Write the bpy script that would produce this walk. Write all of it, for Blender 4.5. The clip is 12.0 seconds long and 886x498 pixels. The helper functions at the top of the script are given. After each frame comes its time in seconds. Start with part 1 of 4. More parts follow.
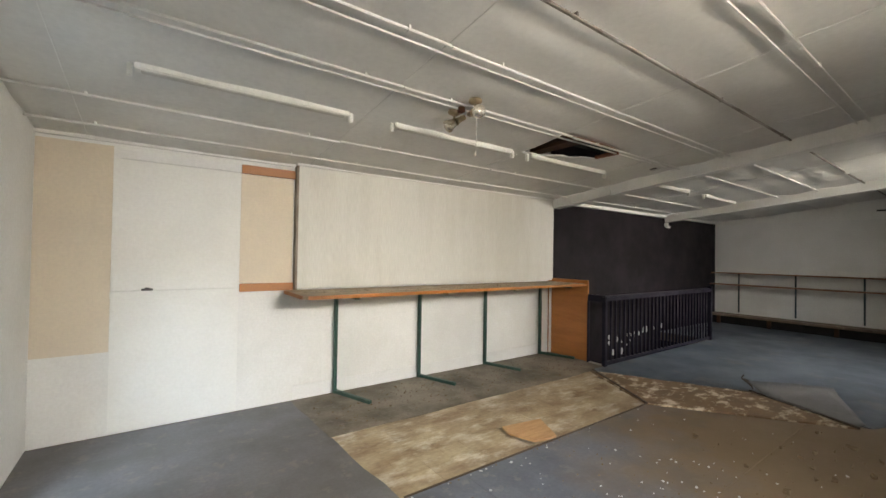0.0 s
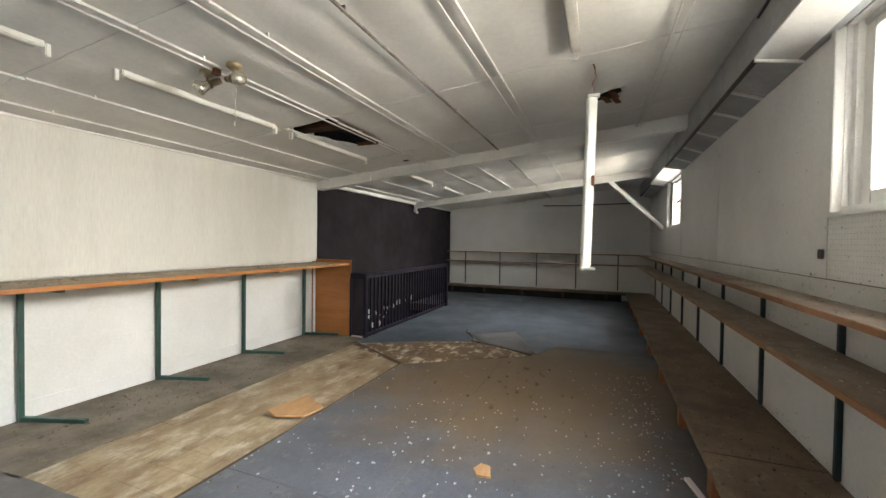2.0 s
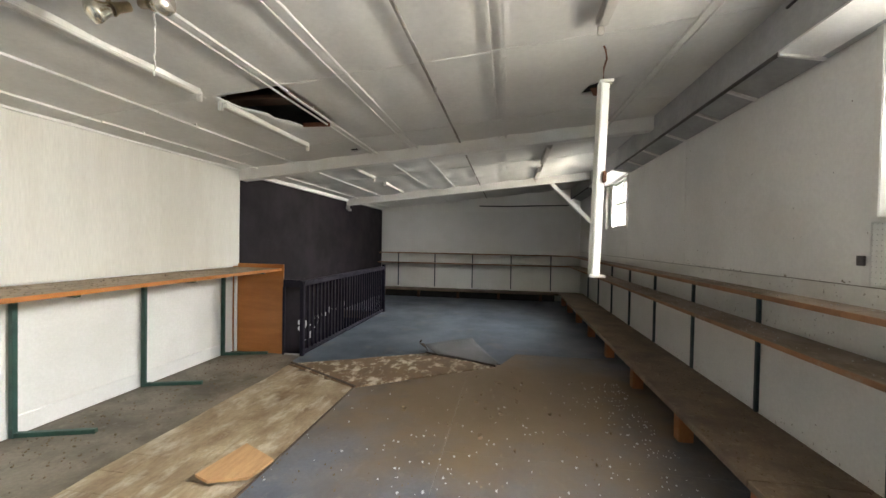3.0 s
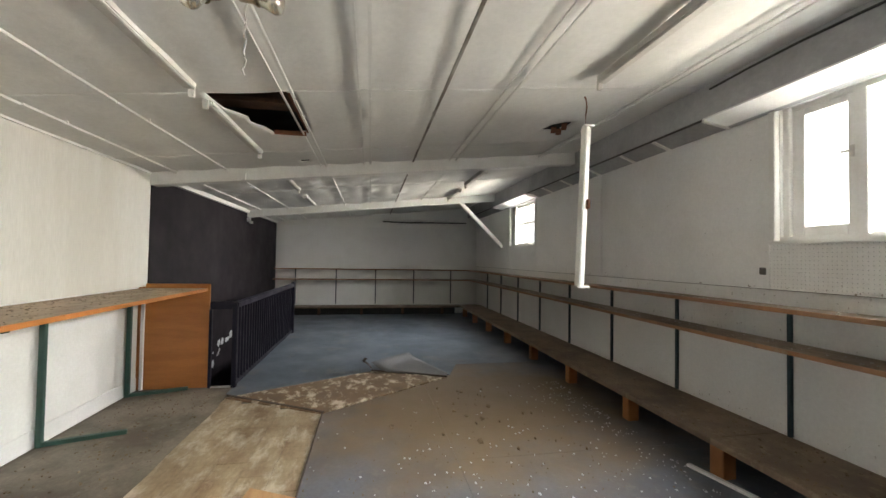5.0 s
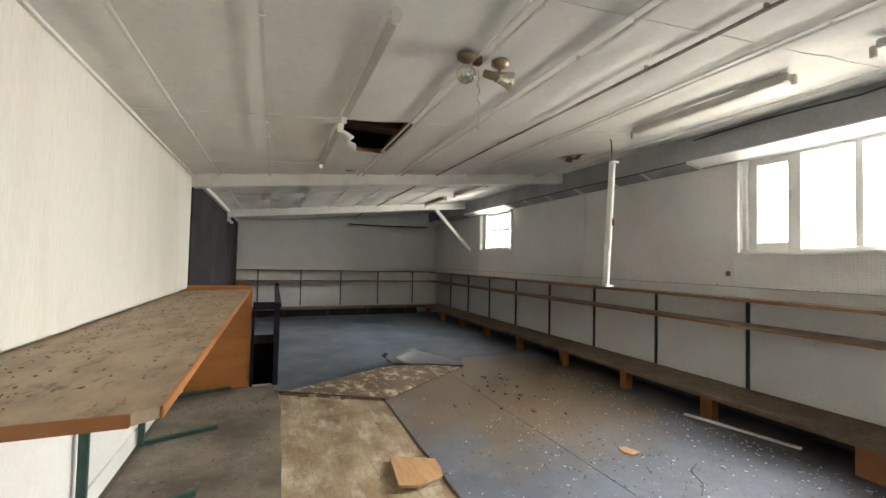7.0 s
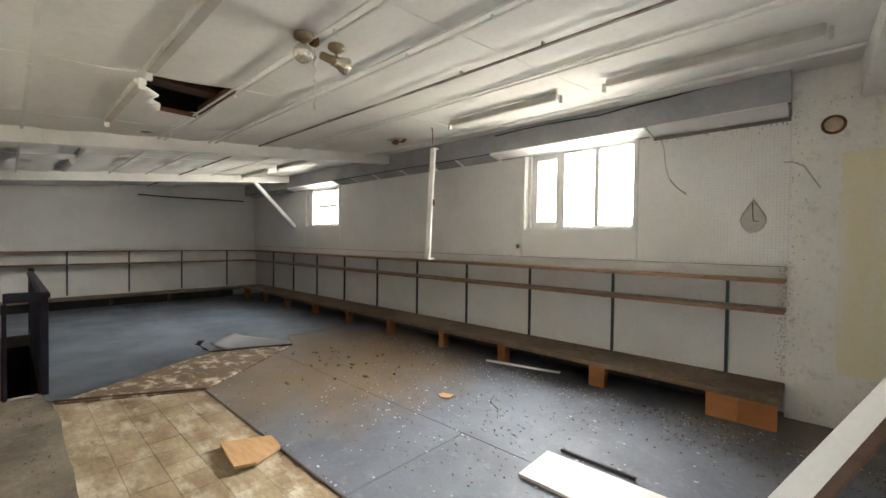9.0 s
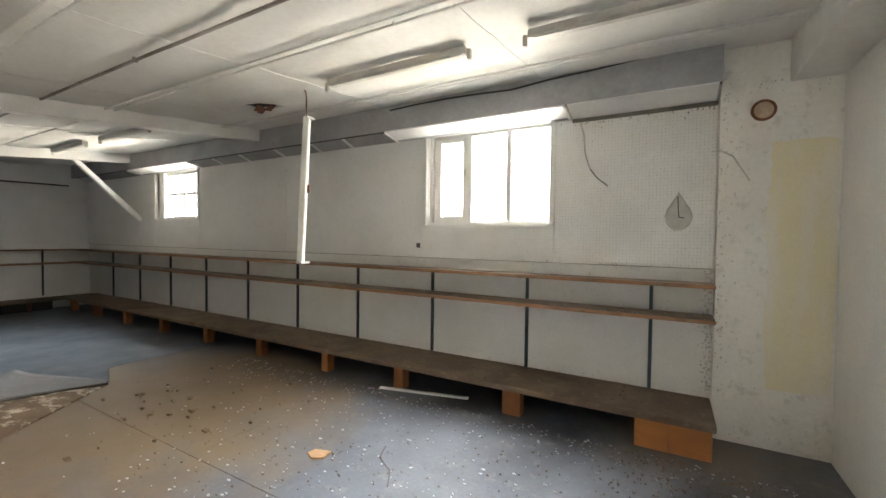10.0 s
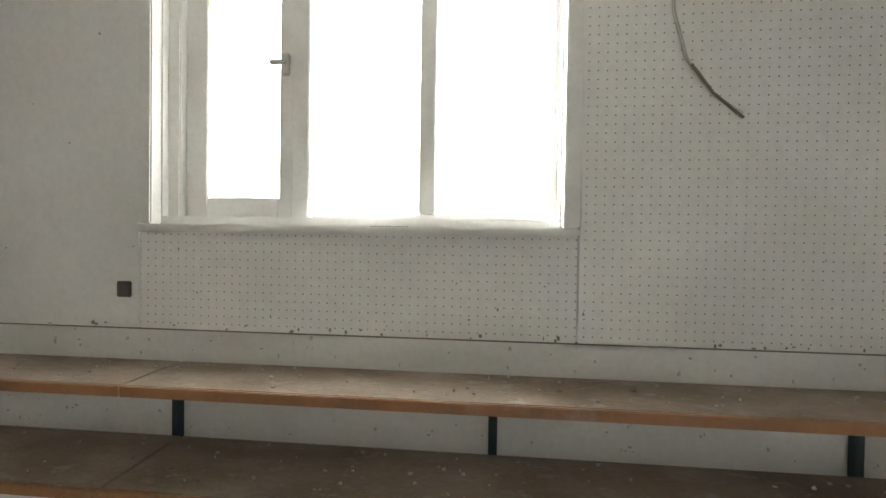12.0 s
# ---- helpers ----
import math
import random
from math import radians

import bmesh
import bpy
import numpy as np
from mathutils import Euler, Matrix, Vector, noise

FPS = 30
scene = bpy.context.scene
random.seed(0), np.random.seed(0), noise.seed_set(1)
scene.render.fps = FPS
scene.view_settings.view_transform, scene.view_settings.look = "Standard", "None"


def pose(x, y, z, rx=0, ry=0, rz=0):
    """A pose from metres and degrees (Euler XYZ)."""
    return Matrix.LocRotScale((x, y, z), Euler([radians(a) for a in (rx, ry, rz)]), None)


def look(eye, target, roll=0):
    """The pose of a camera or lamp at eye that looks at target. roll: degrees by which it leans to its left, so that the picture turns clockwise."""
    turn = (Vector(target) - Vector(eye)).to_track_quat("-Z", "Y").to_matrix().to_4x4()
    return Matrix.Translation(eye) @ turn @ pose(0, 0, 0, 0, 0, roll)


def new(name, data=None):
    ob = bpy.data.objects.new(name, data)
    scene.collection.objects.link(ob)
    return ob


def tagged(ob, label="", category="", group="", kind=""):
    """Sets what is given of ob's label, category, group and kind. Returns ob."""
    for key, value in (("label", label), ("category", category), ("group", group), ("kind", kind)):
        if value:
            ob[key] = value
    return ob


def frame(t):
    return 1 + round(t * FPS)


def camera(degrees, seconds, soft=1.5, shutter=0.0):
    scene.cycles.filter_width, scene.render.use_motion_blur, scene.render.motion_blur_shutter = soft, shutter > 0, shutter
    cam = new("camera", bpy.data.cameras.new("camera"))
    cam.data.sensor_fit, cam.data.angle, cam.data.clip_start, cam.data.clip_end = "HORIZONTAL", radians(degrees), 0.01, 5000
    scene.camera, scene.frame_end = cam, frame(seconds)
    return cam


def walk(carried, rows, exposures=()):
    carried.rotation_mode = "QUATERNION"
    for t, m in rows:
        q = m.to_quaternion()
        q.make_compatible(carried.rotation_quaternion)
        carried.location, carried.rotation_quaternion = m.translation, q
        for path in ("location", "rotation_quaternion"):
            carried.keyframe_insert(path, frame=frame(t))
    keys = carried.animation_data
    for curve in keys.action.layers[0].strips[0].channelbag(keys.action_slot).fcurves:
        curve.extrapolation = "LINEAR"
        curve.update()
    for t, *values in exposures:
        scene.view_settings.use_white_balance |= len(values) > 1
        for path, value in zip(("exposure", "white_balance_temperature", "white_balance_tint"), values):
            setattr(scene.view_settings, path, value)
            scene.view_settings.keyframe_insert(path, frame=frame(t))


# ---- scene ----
cam = camera(95.4, 12.0)
PATH = [
    (0, (0.027, -0.078, 1.394), (1.191, 1.548, 1.424), 0.96),
    (0.5, (-0.177, -0.226, 1.418), (1.350, 1.066, 1.423), 0.70),
    (1, (-0.278, -0.366, 1.378), (1.444, 0.650, 1.365), 0.71),
    (1.5, (-0.279, -0.337, 1.350), (1.533, 0.509, 1.326), 0.82),
    (2, (-0.095, -0.127, 1.374), (1.767, 0.602, 1.335), 0.83),
    (2.5, (0.116, 0.151, 1.365), (2.031, 0.726, 1.330), 0.93),
    (3, (0.282, 0.519, 1.389), (2.255, 0.838, 1.355), 1.04),
    (3.5, (0.416, 0.906, 1.375), (2.416, 0.914, 1.351), 1.04),
    (5.3, (0.132, 1.667, 1.383), (2.095, 1.292, 1.441), 1.14),
    (5.5, (0.159, 1.776, 1.388), (2.120, 1.383, 1.447), 1.35),
    (6, (0.157, 2.149, 1.451), (2.102, 1.681, 1.499), 1.18),
    (6.5, (0.030, 2.610, 1.426), (1.939, 2.019, 1.484), 1.20),
    (6.7, (-0.004, 2.781, 1.400), (1.883, 2.120, 1.464), 1.29),
    (8.5, (-0.287, 3.312, 1.361), (1.224, 2.001, 1.349), 0.80),
    (9, (-0.181, 3.150, 1.383), (1.176, 1.681, 1.346), 0.70),
    (9.5, (-0.006, 2.810, 1.423), (1.174, 1.196, 1.363), 0.80),
    (10, (0.265, 2.351, 1.413), (1.248, 0.606, 1.359), 0.71),
    (10.5, (0.596, 1.735, 1.381), (1.329, -0.125, 1.340), 0.92),
    (11, (0.902, 1.207, 1.410), (1.427, -0.722, 1.368), 0.88),
    (11.5, (1.165, 0.663, 1.412), (1.483, -1.311, 1.385), 0.84),
    (12, (1.437, -0.001, 1.497), (1.611, -1.993, 1.466), 0.89),
]

walk(cam, [(t, look(eye, target, roll)) for t, eye, target, roll in PATH],
     exposures=[(0, 0.14, 7300, 12), (1.5, 0.30, 7150, 11), (3.5, 0.58, 6950, 11), (6.5, 0.52, 7050, 11), (8.5, 0.74, 7150, 11), (9.5, 0.78, 7100, 11), (10.5, 0.97, 7000, 11), (11.0, 1.0, 6900, 11), (11.5, 0.88, 6850, 10), (12, 0.54, 6850, 10)])

# ---- world and light ----
world = bpy.data.worlds.new("world")
scene.world = world
world.use_nodes = True
wn = world.node_tree.nodes
sky = wn.new("ShaderNodeTexSky")
sky.sky_type = "NISHITA"
sky.sun_disc = False
sky.sun_elevation, sky.sun_rotation = radians(50), radians(40)
wn["Background"].inputs["Strength"].default_value = 0.12
world.node_tree.links.new(sky.outputs[0], wn["Background"].inputs[0])

sun = new("sun", bpy.data.lights.new("sun", "SUN"))
sun.data.energy, sun.data.angle, sun.data.color = 1.0, radians(12), (1, 0.96, 0.9)
sun.matrix_world = look((0, 20, 20), (0, 0, 0))


def window_light(name, x0, x1, z0, z1, y, tilt, power, color, spread=180):
    """Daylight that comes in through a window: from the sky (tilt below zero) or off the bright ground (above zero)."""
    lamp = new(name, bpy.data.lights.new(name, "AREA"))
    lamp.data.shape, lamp.data.size, lamp.data.size_y = "RECTANGLE", x1 - x0, z1 - z0
    lamp.data.energy, lamp.data.color, lamp.data.spread = power, color, radians(spread)
    eye = Vector(((x0 + x1) / 2, y, (z0 + z1) / 2))
    lamp.matrix_world = look(eye, eye + Vector((0, math.cos(radians(tilt)), math.sin(radians(tilt)))))
    return lamp


window_light("sky_light_large_window", 1.0, 2.65, 2.1, 3.3, -2.2, -30, 370, (0.84, 0.92, 1.0), 150)
window_light("horizon_light_large_window", 1.1, 2.55, 1.70, 2.40, -2.0, -8, 48, (1.0, 0.93, 0.80), 125)
# added cool lamp through an unseen assumed doorway; also brightens pier and south wall
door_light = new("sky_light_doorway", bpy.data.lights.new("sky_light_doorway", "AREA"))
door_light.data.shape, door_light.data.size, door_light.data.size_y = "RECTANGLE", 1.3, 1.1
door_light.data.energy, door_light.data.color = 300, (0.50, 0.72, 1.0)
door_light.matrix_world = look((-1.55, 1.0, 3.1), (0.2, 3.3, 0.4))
window_light("sky_light_small_window", 6.45, 8.05, 2.1, 3.2, -2.2, -30, 400, (0.84, 0.92, 1.0), 150)
window_light("horizon_light_small_window", 6.55, 7.95, 1.75, 2.40, -2.0, -8, 60, (1.0, 0.93, 0.80), 125)


# ---- materials ----
def mat(name, base, rough=0.7, dark=None, amount=0.5, scale=3.0, fine=60.0, bump=0.2, metal=0.0, spots=None, spot_amount=0.0, spot_scale=8.0, spot_at=(0.56, 0.64), ramp=(0.42, 0.62), tint=0.0, stretch=(1, 1, 1), dust=None):
    m = bpy.data.materials.new(name)
    m.use_nodes = True
    n, l = m.node_tree.nodes, m.node_tree.links
    b = n["Principled BSDF"]
    b.inputs["Roughness"].default_value, b.inputs["Metallic"].default_value = rough, metal
    co = n.new("ShaderNodeTexCoord")
    geo = n.new("ShaderNodeNewGeometry")
    mp = n.new("ShaderNodeMapping")
    mp.inputs["Scale"].default_value = stretch
    l.new(geo.outputs["Position"], mp.inputs[0])
    dark = dark or tuple(c * 0.6 for c in base)

    def noise_tex(s, detail, r=0.6):
        t = n.new("ShaderNodeTexNoise")
        t.inputs["Scale"].default_value, t.inputs["Detail"].default_value, t.inputs["Roughness"].default_value = s, detail, r
        l.new(mp.outputs[0], t.inputs["Vector"])
        return t

    def mix(fac, a, c):
        x = n.new("ShaderNodeMix")
        x.data_type = "RGBA"
        l.new(fac, x.inputs[0])
        for sock, v in ((x.inputs[6], a), (x.inputs[7], c)):
            if isinstance(v, tuple):
                sock.default_value = (*v, 1)
            else:
                l.new(v, sock)
        return x.outputs[2]

    def ramped(src, lo, hi, top):
        r = n.new("ShaderNodeMapRange")
        r.inputs[1].default_value, r.inputs[2].default_value, r.inputs[4].default_value = lo, hi, top
        l.new(src, r.inputs[0])
        return r.outputs[0]

    big = noise_tex(scale, 8)
    small = noise_tex(fine, 4)
    col = mix(ramped(big.outputs[0], ramp[0], ramp[1], amount), base, dark)
    col = mix(ramped(small.outputs[0], 0.35, 0.75, amount * 0.5), col, tuple(c * 0.75 for c in dark))
    if spots:
        sp = noise_tex(spot_scale, 6, 0.7)
        col = mix(ramped(sp.outputs[0], spot_at[0], spot_at[1], spot_amount), col, spots)
    if tint:
        info = n.new("ShaderNodeObjectInfo")
        col = mix(ramped(info.outputs["Random"], 0, 1, tint), col, dark)
    for colour, centre, radius in dust or ():
        away = n.new("ShaderNodeVectorMath")
        away.operation = "DISTANCE"
        away.inputs[1].default_value = centre
        l.new(geo.outputs["Position"], away.inputs[0])
        wob = n.new("ShaderNodeMath")
        wob.operation = "MULTIPLY_ADD"
        wob.inputs[1].default_value = 2.2
        patchy = noise_tex(1.7, 9, 0.65)
        l.new(patchy.outputs[0], wob.inputs[0])
        l.new(away.outputs["Value"], wob.inputs[2])
        fade = n.new("ShaderNodeMapRange")
        fade.inputs[1].default_value, fade.inputs[2].default_value, fade.inputs[3].default_value, fade.inputs[4].default_value = radius + 0.5, radius + 1.6, 0.9, 0.0
        l.new(wob.outputs[0], fade.inputs[0])
        col = mix(fade.outputs[0], col, colour)
    l.new(col, b.inputs["Base Color"])
    rr = ramped(big.outputs[0], 0.3, 0.7, 1.0)
    rm = n.new("ShaderNodeMapRange")
    rm.inputs[3].default_value, rm.inputs[4].default_value = max(rough - 0.1, 0), min(rough + 0.1, 1)
    l.new(rr, rm.inputs[0])
    l.new(rm.outputs[0], b.inputs["Roughness"])
    bp = n.new("ShaderNodeBump")
    bp.inputs["Strength"].default_value, bp.inputs["Distance"].default_value = bump, 0.004
    l.new(small.outputs[0], bp.inputs["Height"])
    l.new(bp.outputs[0], b.inputs["Normal"])
    m["colour_socket"] = col.node.name
    return m


def grid_dots(m, pitch, radius, colour):
    """Drilled holes in a square grid over a board in the x-z plane."""
    n, l = m.node_tree.nodes, m.node_tree.links
    b = n["Principled BSDF"]
    src = b.inputs["Base Color"].links[0].from_socket
    geo = n.new("ShaderNodeNewGeometry")
    sep = n.new("ShaderNodeSeparateXYZ")
    l.new(geo.outputs["Position"], sep.inputs[0])

    def op(kind, a, c=None):
        x = n.new("ShaderNodeMath")
        x.operation = kind
        for i, v in enumerate((a, c)):
            if v is None:
                continue
            if isinstance(v, (int, float)):
                x.inputs[i].default_value = v
            else:
                l.new(v, x.inputs[i])
        return x.outputs[0]

    def cell(v):
        return op("POWER", op("SUBTRACT", op("FRACT", op("DIVIDE", v, pitch)), 0.5), 2.0)

    d = op("SQRT", op("ADD", cell(sep.outputs[0]), cell(sep.outputs[2])))
    hole = op("LESS_THAN", d, radius / pitch)
    x = n.new("ShaderNodeMix")
    x.data_type = "RGBA"
    l.new(hole, x.inputs[0])
    l.new(src, x.inputs[6])
    x.inputs[7].default_value = (*colour, 1)
    l.new(x.outputs[2], b.inputs["Base Color"])


white_paint = mat("white_paint", (0.80, 0.79, 0.76), 0.75, (0.68, 0.665, 0.62), 0.5, 1.3, 45, 0.25)
bright_paint = mat("bright_paint", (0.81, 0.80, 0.76), 0.7, (0.73, 0.71, 0.66), 0.4, 2, 45, 0.2)
beige_paint = mat("beige_paint", (0.72, 0.62, 0.48), 0.75, (0.64, 0.55, 0.44), 0.5, 2, 45, 0.2)
board_paint = mat("board_paint", (0.71, 0.69, 0.63), 0.7, (0.58, 0.55, 0.48), 0.7, 1.0, 40, 0.15, stretch=(2.2, 1, 0.25))
panel_paint = mat("panel_paint", (0.79, 0.78, 0.76), 0.7, (0.68, 0.67, 0.64), 0.5, 1.5, 50, 0.2)
peg_paint = mat("peg_paint", (0.80, 0.79, 0.76), 0.7, (0.69, 0.67, 0.63), 0.5, 1.8, 50, 0.2)
grid_dots(peg_paint, 0.0254, 0.0024, (0.30, 0.29, 0.27))
pier_paint = mat("pier_paint", (0.83, 0.81, 0.76), 0.8, (0.72, 0.69, 0.62), 0.5, 2.5, 30, 0.5, spots=(0.3, 0.28, 0.25), spot_amount=0.25, spot_scale=14)
yellow_stain = mat("yellow_stain", (0.81, 0.73, 0.50), 0.8, (0.82, 0.78, 0.70), 0.9, 1.6, 40, 0.3, ramp=(0.40, 0.58), stretch=(4, 1, 0.8))
ceiling_paint = mat("ceiling_paint", (0.73, 0.72, 0.69), 0.85, (0.60, 0.59, 0.55), 0.45, 1.1, 25, 0.3)
trim_paint = mat("trim_paint", (0.78, 0.77, 0.74), 0.5, (0.62, 0.60, 0.55), 0.4, 4, 60, 0.15)
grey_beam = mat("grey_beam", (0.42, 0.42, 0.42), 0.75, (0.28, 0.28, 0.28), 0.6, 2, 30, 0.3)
dark_paint = mat("dark_paint", (0.014, 0.010, 0.013), 0.75, (0.009, 0.007, 0.009), 0.6, 2, 30, 0.2)
rail_paint = mat("rail_paint", (0.016, 0.014, 0.024), 0.5, (0.01, 0.009, 0.014), 0.5, 5, 50, 0.2)
for dull in (dark_paint, rail_paint):
    dull.node_tree.nodes["Principled BSDF"].inputs["Specular IOR Level"].default_value = 0.2
flake_white = mat("flake_white", (0.60, 0.61, 0.62), 0.8, (0.4, 0.4, 0.4), 0.6, 20, 80, 0.2)
flake_brown = mat("flake_brown", (0.20, 0.14, 0.08), 0.9, (0.11, 0.08, 0.05), 0.7, 20, 80, 0.4)
counter_top = mat("counter_top", (0.40, 0.295, 0.185), 0.6, (0.26, 0.2, 0.14), 0.7, 4, 50, 0.3, spots=(0.12, 0.085, 0.055), spot_amount=0.85, spot_scale=9, spot_at=(0.55, 0.66), stretch=(1, 2.2, 1))
orange_wood = mat("orange_wood", (0.44, 0.165, 0.038), 0.45, (0.31, 0.11, 0.026), 0.6, 2, 30, 0.1, stretch=(1, 1, 6))
shelf_wood = mat("shelf_wood", (0.34, 0.16, 0.07), 0.6, (0.22, 0.12, 0.07), 0.6, 4, 60, 0.2, spots=(0.33, 0.27, 0.20), spot_amount=0.5, spot_scale=5)
shelf_dust = mat("shelf_dust", (0.34, 0.275, 0.215), 0.8, (0.19, 0.145, 0.105), 0.8, 3, 50, 0.4, spots=(0.42, 0.37, 0.31), spot_amount=0.5, spot_scale=12, stretch=(1, 2, 1))
bench_top = mat("bench_top", (0.21, 0.15, 0.10), 0.85, (0.125, 0.09, 0.065), 0.8, 3, 60, 0.4, spots=(0.33, 0.28, 0.21), spot_amount=0.3, spot_scale=14)
green_metal = mat("green_metal", (0.022, 0.075, 0.055), 0.45, (0.02, 0.04, 0.035), 0.5, 8, 60, 0.1)
teal_metal = mat("teal_metal", (0.012, 0.040, 0.050), 0.45, (0.02, 0.022, 0.024), 0.6, 6, 60, 0.1)
vinyl_blue = mat("vinyl_blue", (0.105, 0.128, 0.155), 0.42, (0.075, 0.088, 0.105), 0.7, 1.6, 40, 0.15, spots=(0.19, 0.165, 0.135), spot_amount=0.4, spot_scale=2.2)
vinyl_dusty = mat("vinyl_dusty", (0.132, 0.142, 0.166), 0.62, (0.085, 0.090, 0.106), 0.9, 1.5, 40, 0.2, spots=(0.24, 0.225, 0.20), spot_amount=0.35, spot_scale=9, dust=(((0.19, 0.128, 0.066), (4.0, 0.6, 0), 1.55), ((0.15, 0.115, 0.075), (0.1, -0.95, 0), 0.45), ((0.14, 0.11, 0.08), (1.6, -1.1, 0), 0.2)))
vinyl_side = mat("vinyl_side", (0.24, 0.205, 0.155), 0.65, (0.10, 0.078, 0.055), 0.9, 2.0, 40, 0.25, spots=(0.27, 0.24, 0.20), spot_amount=0.4, spot_scale=9)
vinyl_grey = mat("vinyl_grey", (0.165, 0.16, 0.165), 0.6, (0.12, 0.11, 0.10), 0.8, 1.4, 40, 0.2, spots=(0.25, 0.22, 0.18), spot_amount=0.4, spot_scale=7)
vinyl_edge = mat("vinyl_edge", (0.085, 0.058, 0.038), 0.8)
tile_old = mat("tile_old", (0.48, 0.38, 0.235), 0.55, (0.19, 0.115, 0.058), 0.95, 2.6, 30, 0.3, spots=(0.70, 0.63, 0.50), spot_amount=0.8, spot_scale=4.0, spot_at=(0.50, 0.66), ramp=(0.42, 0.68), tint=0.3, stretch=(0.7, 1.5, 1))
sheet_back = mat("sheet_back", (0.20, 0.12, 0.06), 0.8, (0.15, 0.10, 0.06), 0.8, 4, 40, 0.4, spots=(0.66, 0.57, 0.43), spot_amount=0.9, spot_scale=5.0, spot_at=(0.51, 0.63), stretch=(1, 1.6, 1))
subfloor = mat("subfloor", (0.16, 0.13, 0.10), 0.8, (0.09, 0.07, 0.05), 0.7, 2, 40, 0.3)
leg_wood = mat("leg_wood", (0.33, 0.13, 0.04), 0.6, (0.22, 0.085, 0.03), 0.6, 4, 40, 0.2)
raw_ply = mat("raw_ply", (0.56, 0.33, 0.15), 0.7, (0.40, 0.22, 0.10), 0.6, 6, 60, 0.3, stretch=(1, 5, 1))
pinkish_board = mat("pinkish_board", (0.76, 0.66, 0.60), 0.5, (0.66, 0.56, 0.50), 0.4, 3, 60, 0.1)
attic_wood = mat("attic_wood", (0.10, 0.045, 0.02), 0.8, (0.045, 0.022, 0.012), 0.7, 5, 40, 0.4)
attic_and_shade_dark = mat("attic_and_shade_dark", (0.02, 0.018, 0.016), 0.9)
enamel = mat("enamel", (0.80, 0.79, 0.74), 0.4, (0.62, 0.60, 0.52), 0.4, 5, 60, 0.05)
enamel_dirty = mat("enamel_dirty", (0.60, 0.58, 0.53), 0.5, (0.42, 0.40, 0.36), 0.5, 5, 60, 0.1)
cable_dark = mat("cable_dark", (0.04, 0.038, 0.036), 0.6)
brass = mat("brass", (0.36, 0.28, 0.17), 0.4, (0.2, 0.15, 0.1), 0.5, 20, 60, 0.1, metal=0.6)
bulb_silver = mat("bulb_silver", (0.72, 0.68, 0.58), 0.18, (0.55, 0.5, 0.42), 0.4, 20, 60, 0.02, metal=0.85)
rust = mat("rust", (0.20, 0.07, 0.03), 0.8, (0.10, 0.04, 0.02), 0.7, 10, 60, 0.3)
plaster = mat("plaster", (0.52, 0.50, 0.46), 0.9, (0.40, 0.38, 0.34), 0.6, 12, 60, 0.4)
plaster_dark = mat("plaster_dark", (0.22, 0.20, 0.17), 0.9)
plug_tan = mat("plug_tan", (0.60, 0.46, 0.32), 0.8, (0.40, 0.26, 0.16), 0.7, 14, 60, 0.3)
dark_batten = mat("dark_batten", (0.11, 0.08, 0.06), 0.7, (0.40, 0.38, 0.35), 0.8, 3, 40, 0.2)
tar = mat("tar", (0.10, 0.09, 0.085), 0.9)

glass = bpy.data.materials.new("glass")
glass.use_nodes = True
gb = glass.node_tree.nodes["Principled BSDF"]
gb.inputs["Transmission Weight"].default_value, gb.inputs["Roughness"].default_value, gb.inputs["IOR"].default_value = 1, 0.02, 1.45


# ---- building helpers ----
def box(bm, x0, x1, y0, y1, z0, z1, bevel=0.0):
    r = bmesh.ops.create_cube(bm, size=1)
    vs = r["verts"]
    for v in vs:
        v.co = Vector(((x0 + x1) / 2 + v.co.x * (x1 - x0), (y0 + y1) / 2 + v.co.y * (y1 - y0), (z0 + z1) / 2 + v.co.z * (z1 - z0)))
    if bevel:
        es = list({e for v in vs for e in v.link_edges})
        bmesh.ops.bevel(bm, geom=es, offset=bevel, segments=2, affect="EDGES", clamp_overlap=True)
    return bm


def boxes(*rows, bevel=0.0):
    bm = bmesh.new()
    for r in rows:
        box(bm, *r, bevel=bevel)
    return bm


def beam_between(bm, a, b, w, h, bevel=0.0):
    """A bar of section w x h from a to b."""
    a, b = Vector(a), Vector(b)
    q = (b - a).to_track_quat("X", "Z").to_matrix().to_4x4()
    before = set(bm.verts)
    box(bm, 0, (b - a).length, -w / 2, w / 2, -h / 2, h / 2, bevel)
    fresh = [v for v in bm.verts if v not in before]
    bmesh.ops.transform(bm, matrix=Matrix.Translation(a) @ q, verts=fresh)
    return bm


def rod(bm, points, radius, sides=8):
    """A round bar or cable along points."""
    rings = []
    pts = [Vector(p) for p in points]
    for i, p in enumerate(pts):
        d = (pts[min(i + 1, len(pts) - 1)] - pts[max(i - 1, 0)]).normalized()
        u = d.orthogonal().normalized() if abs(d.z) > 0.99 else d.cross(Vector((0, 0, 1))).normalized()
        w = d.cross(u)
        rings.append([bm.verts.new(p + radius * (math.cos(2 * math.pi * k / sides) * u + math.sin(2 * math.pi * k / sides) * w)) for k in range(sides)])
    for a, b in zip(rings, rings[1:]):
        for k in range(sides):
            bm.faces.new((a[k], a[(k + 1) % sides], b[(k + 1) % sides], b[k]))
    bm.faces.new(rings[0][::-1])
    bm.faces.new(rings[-1])
    return bm


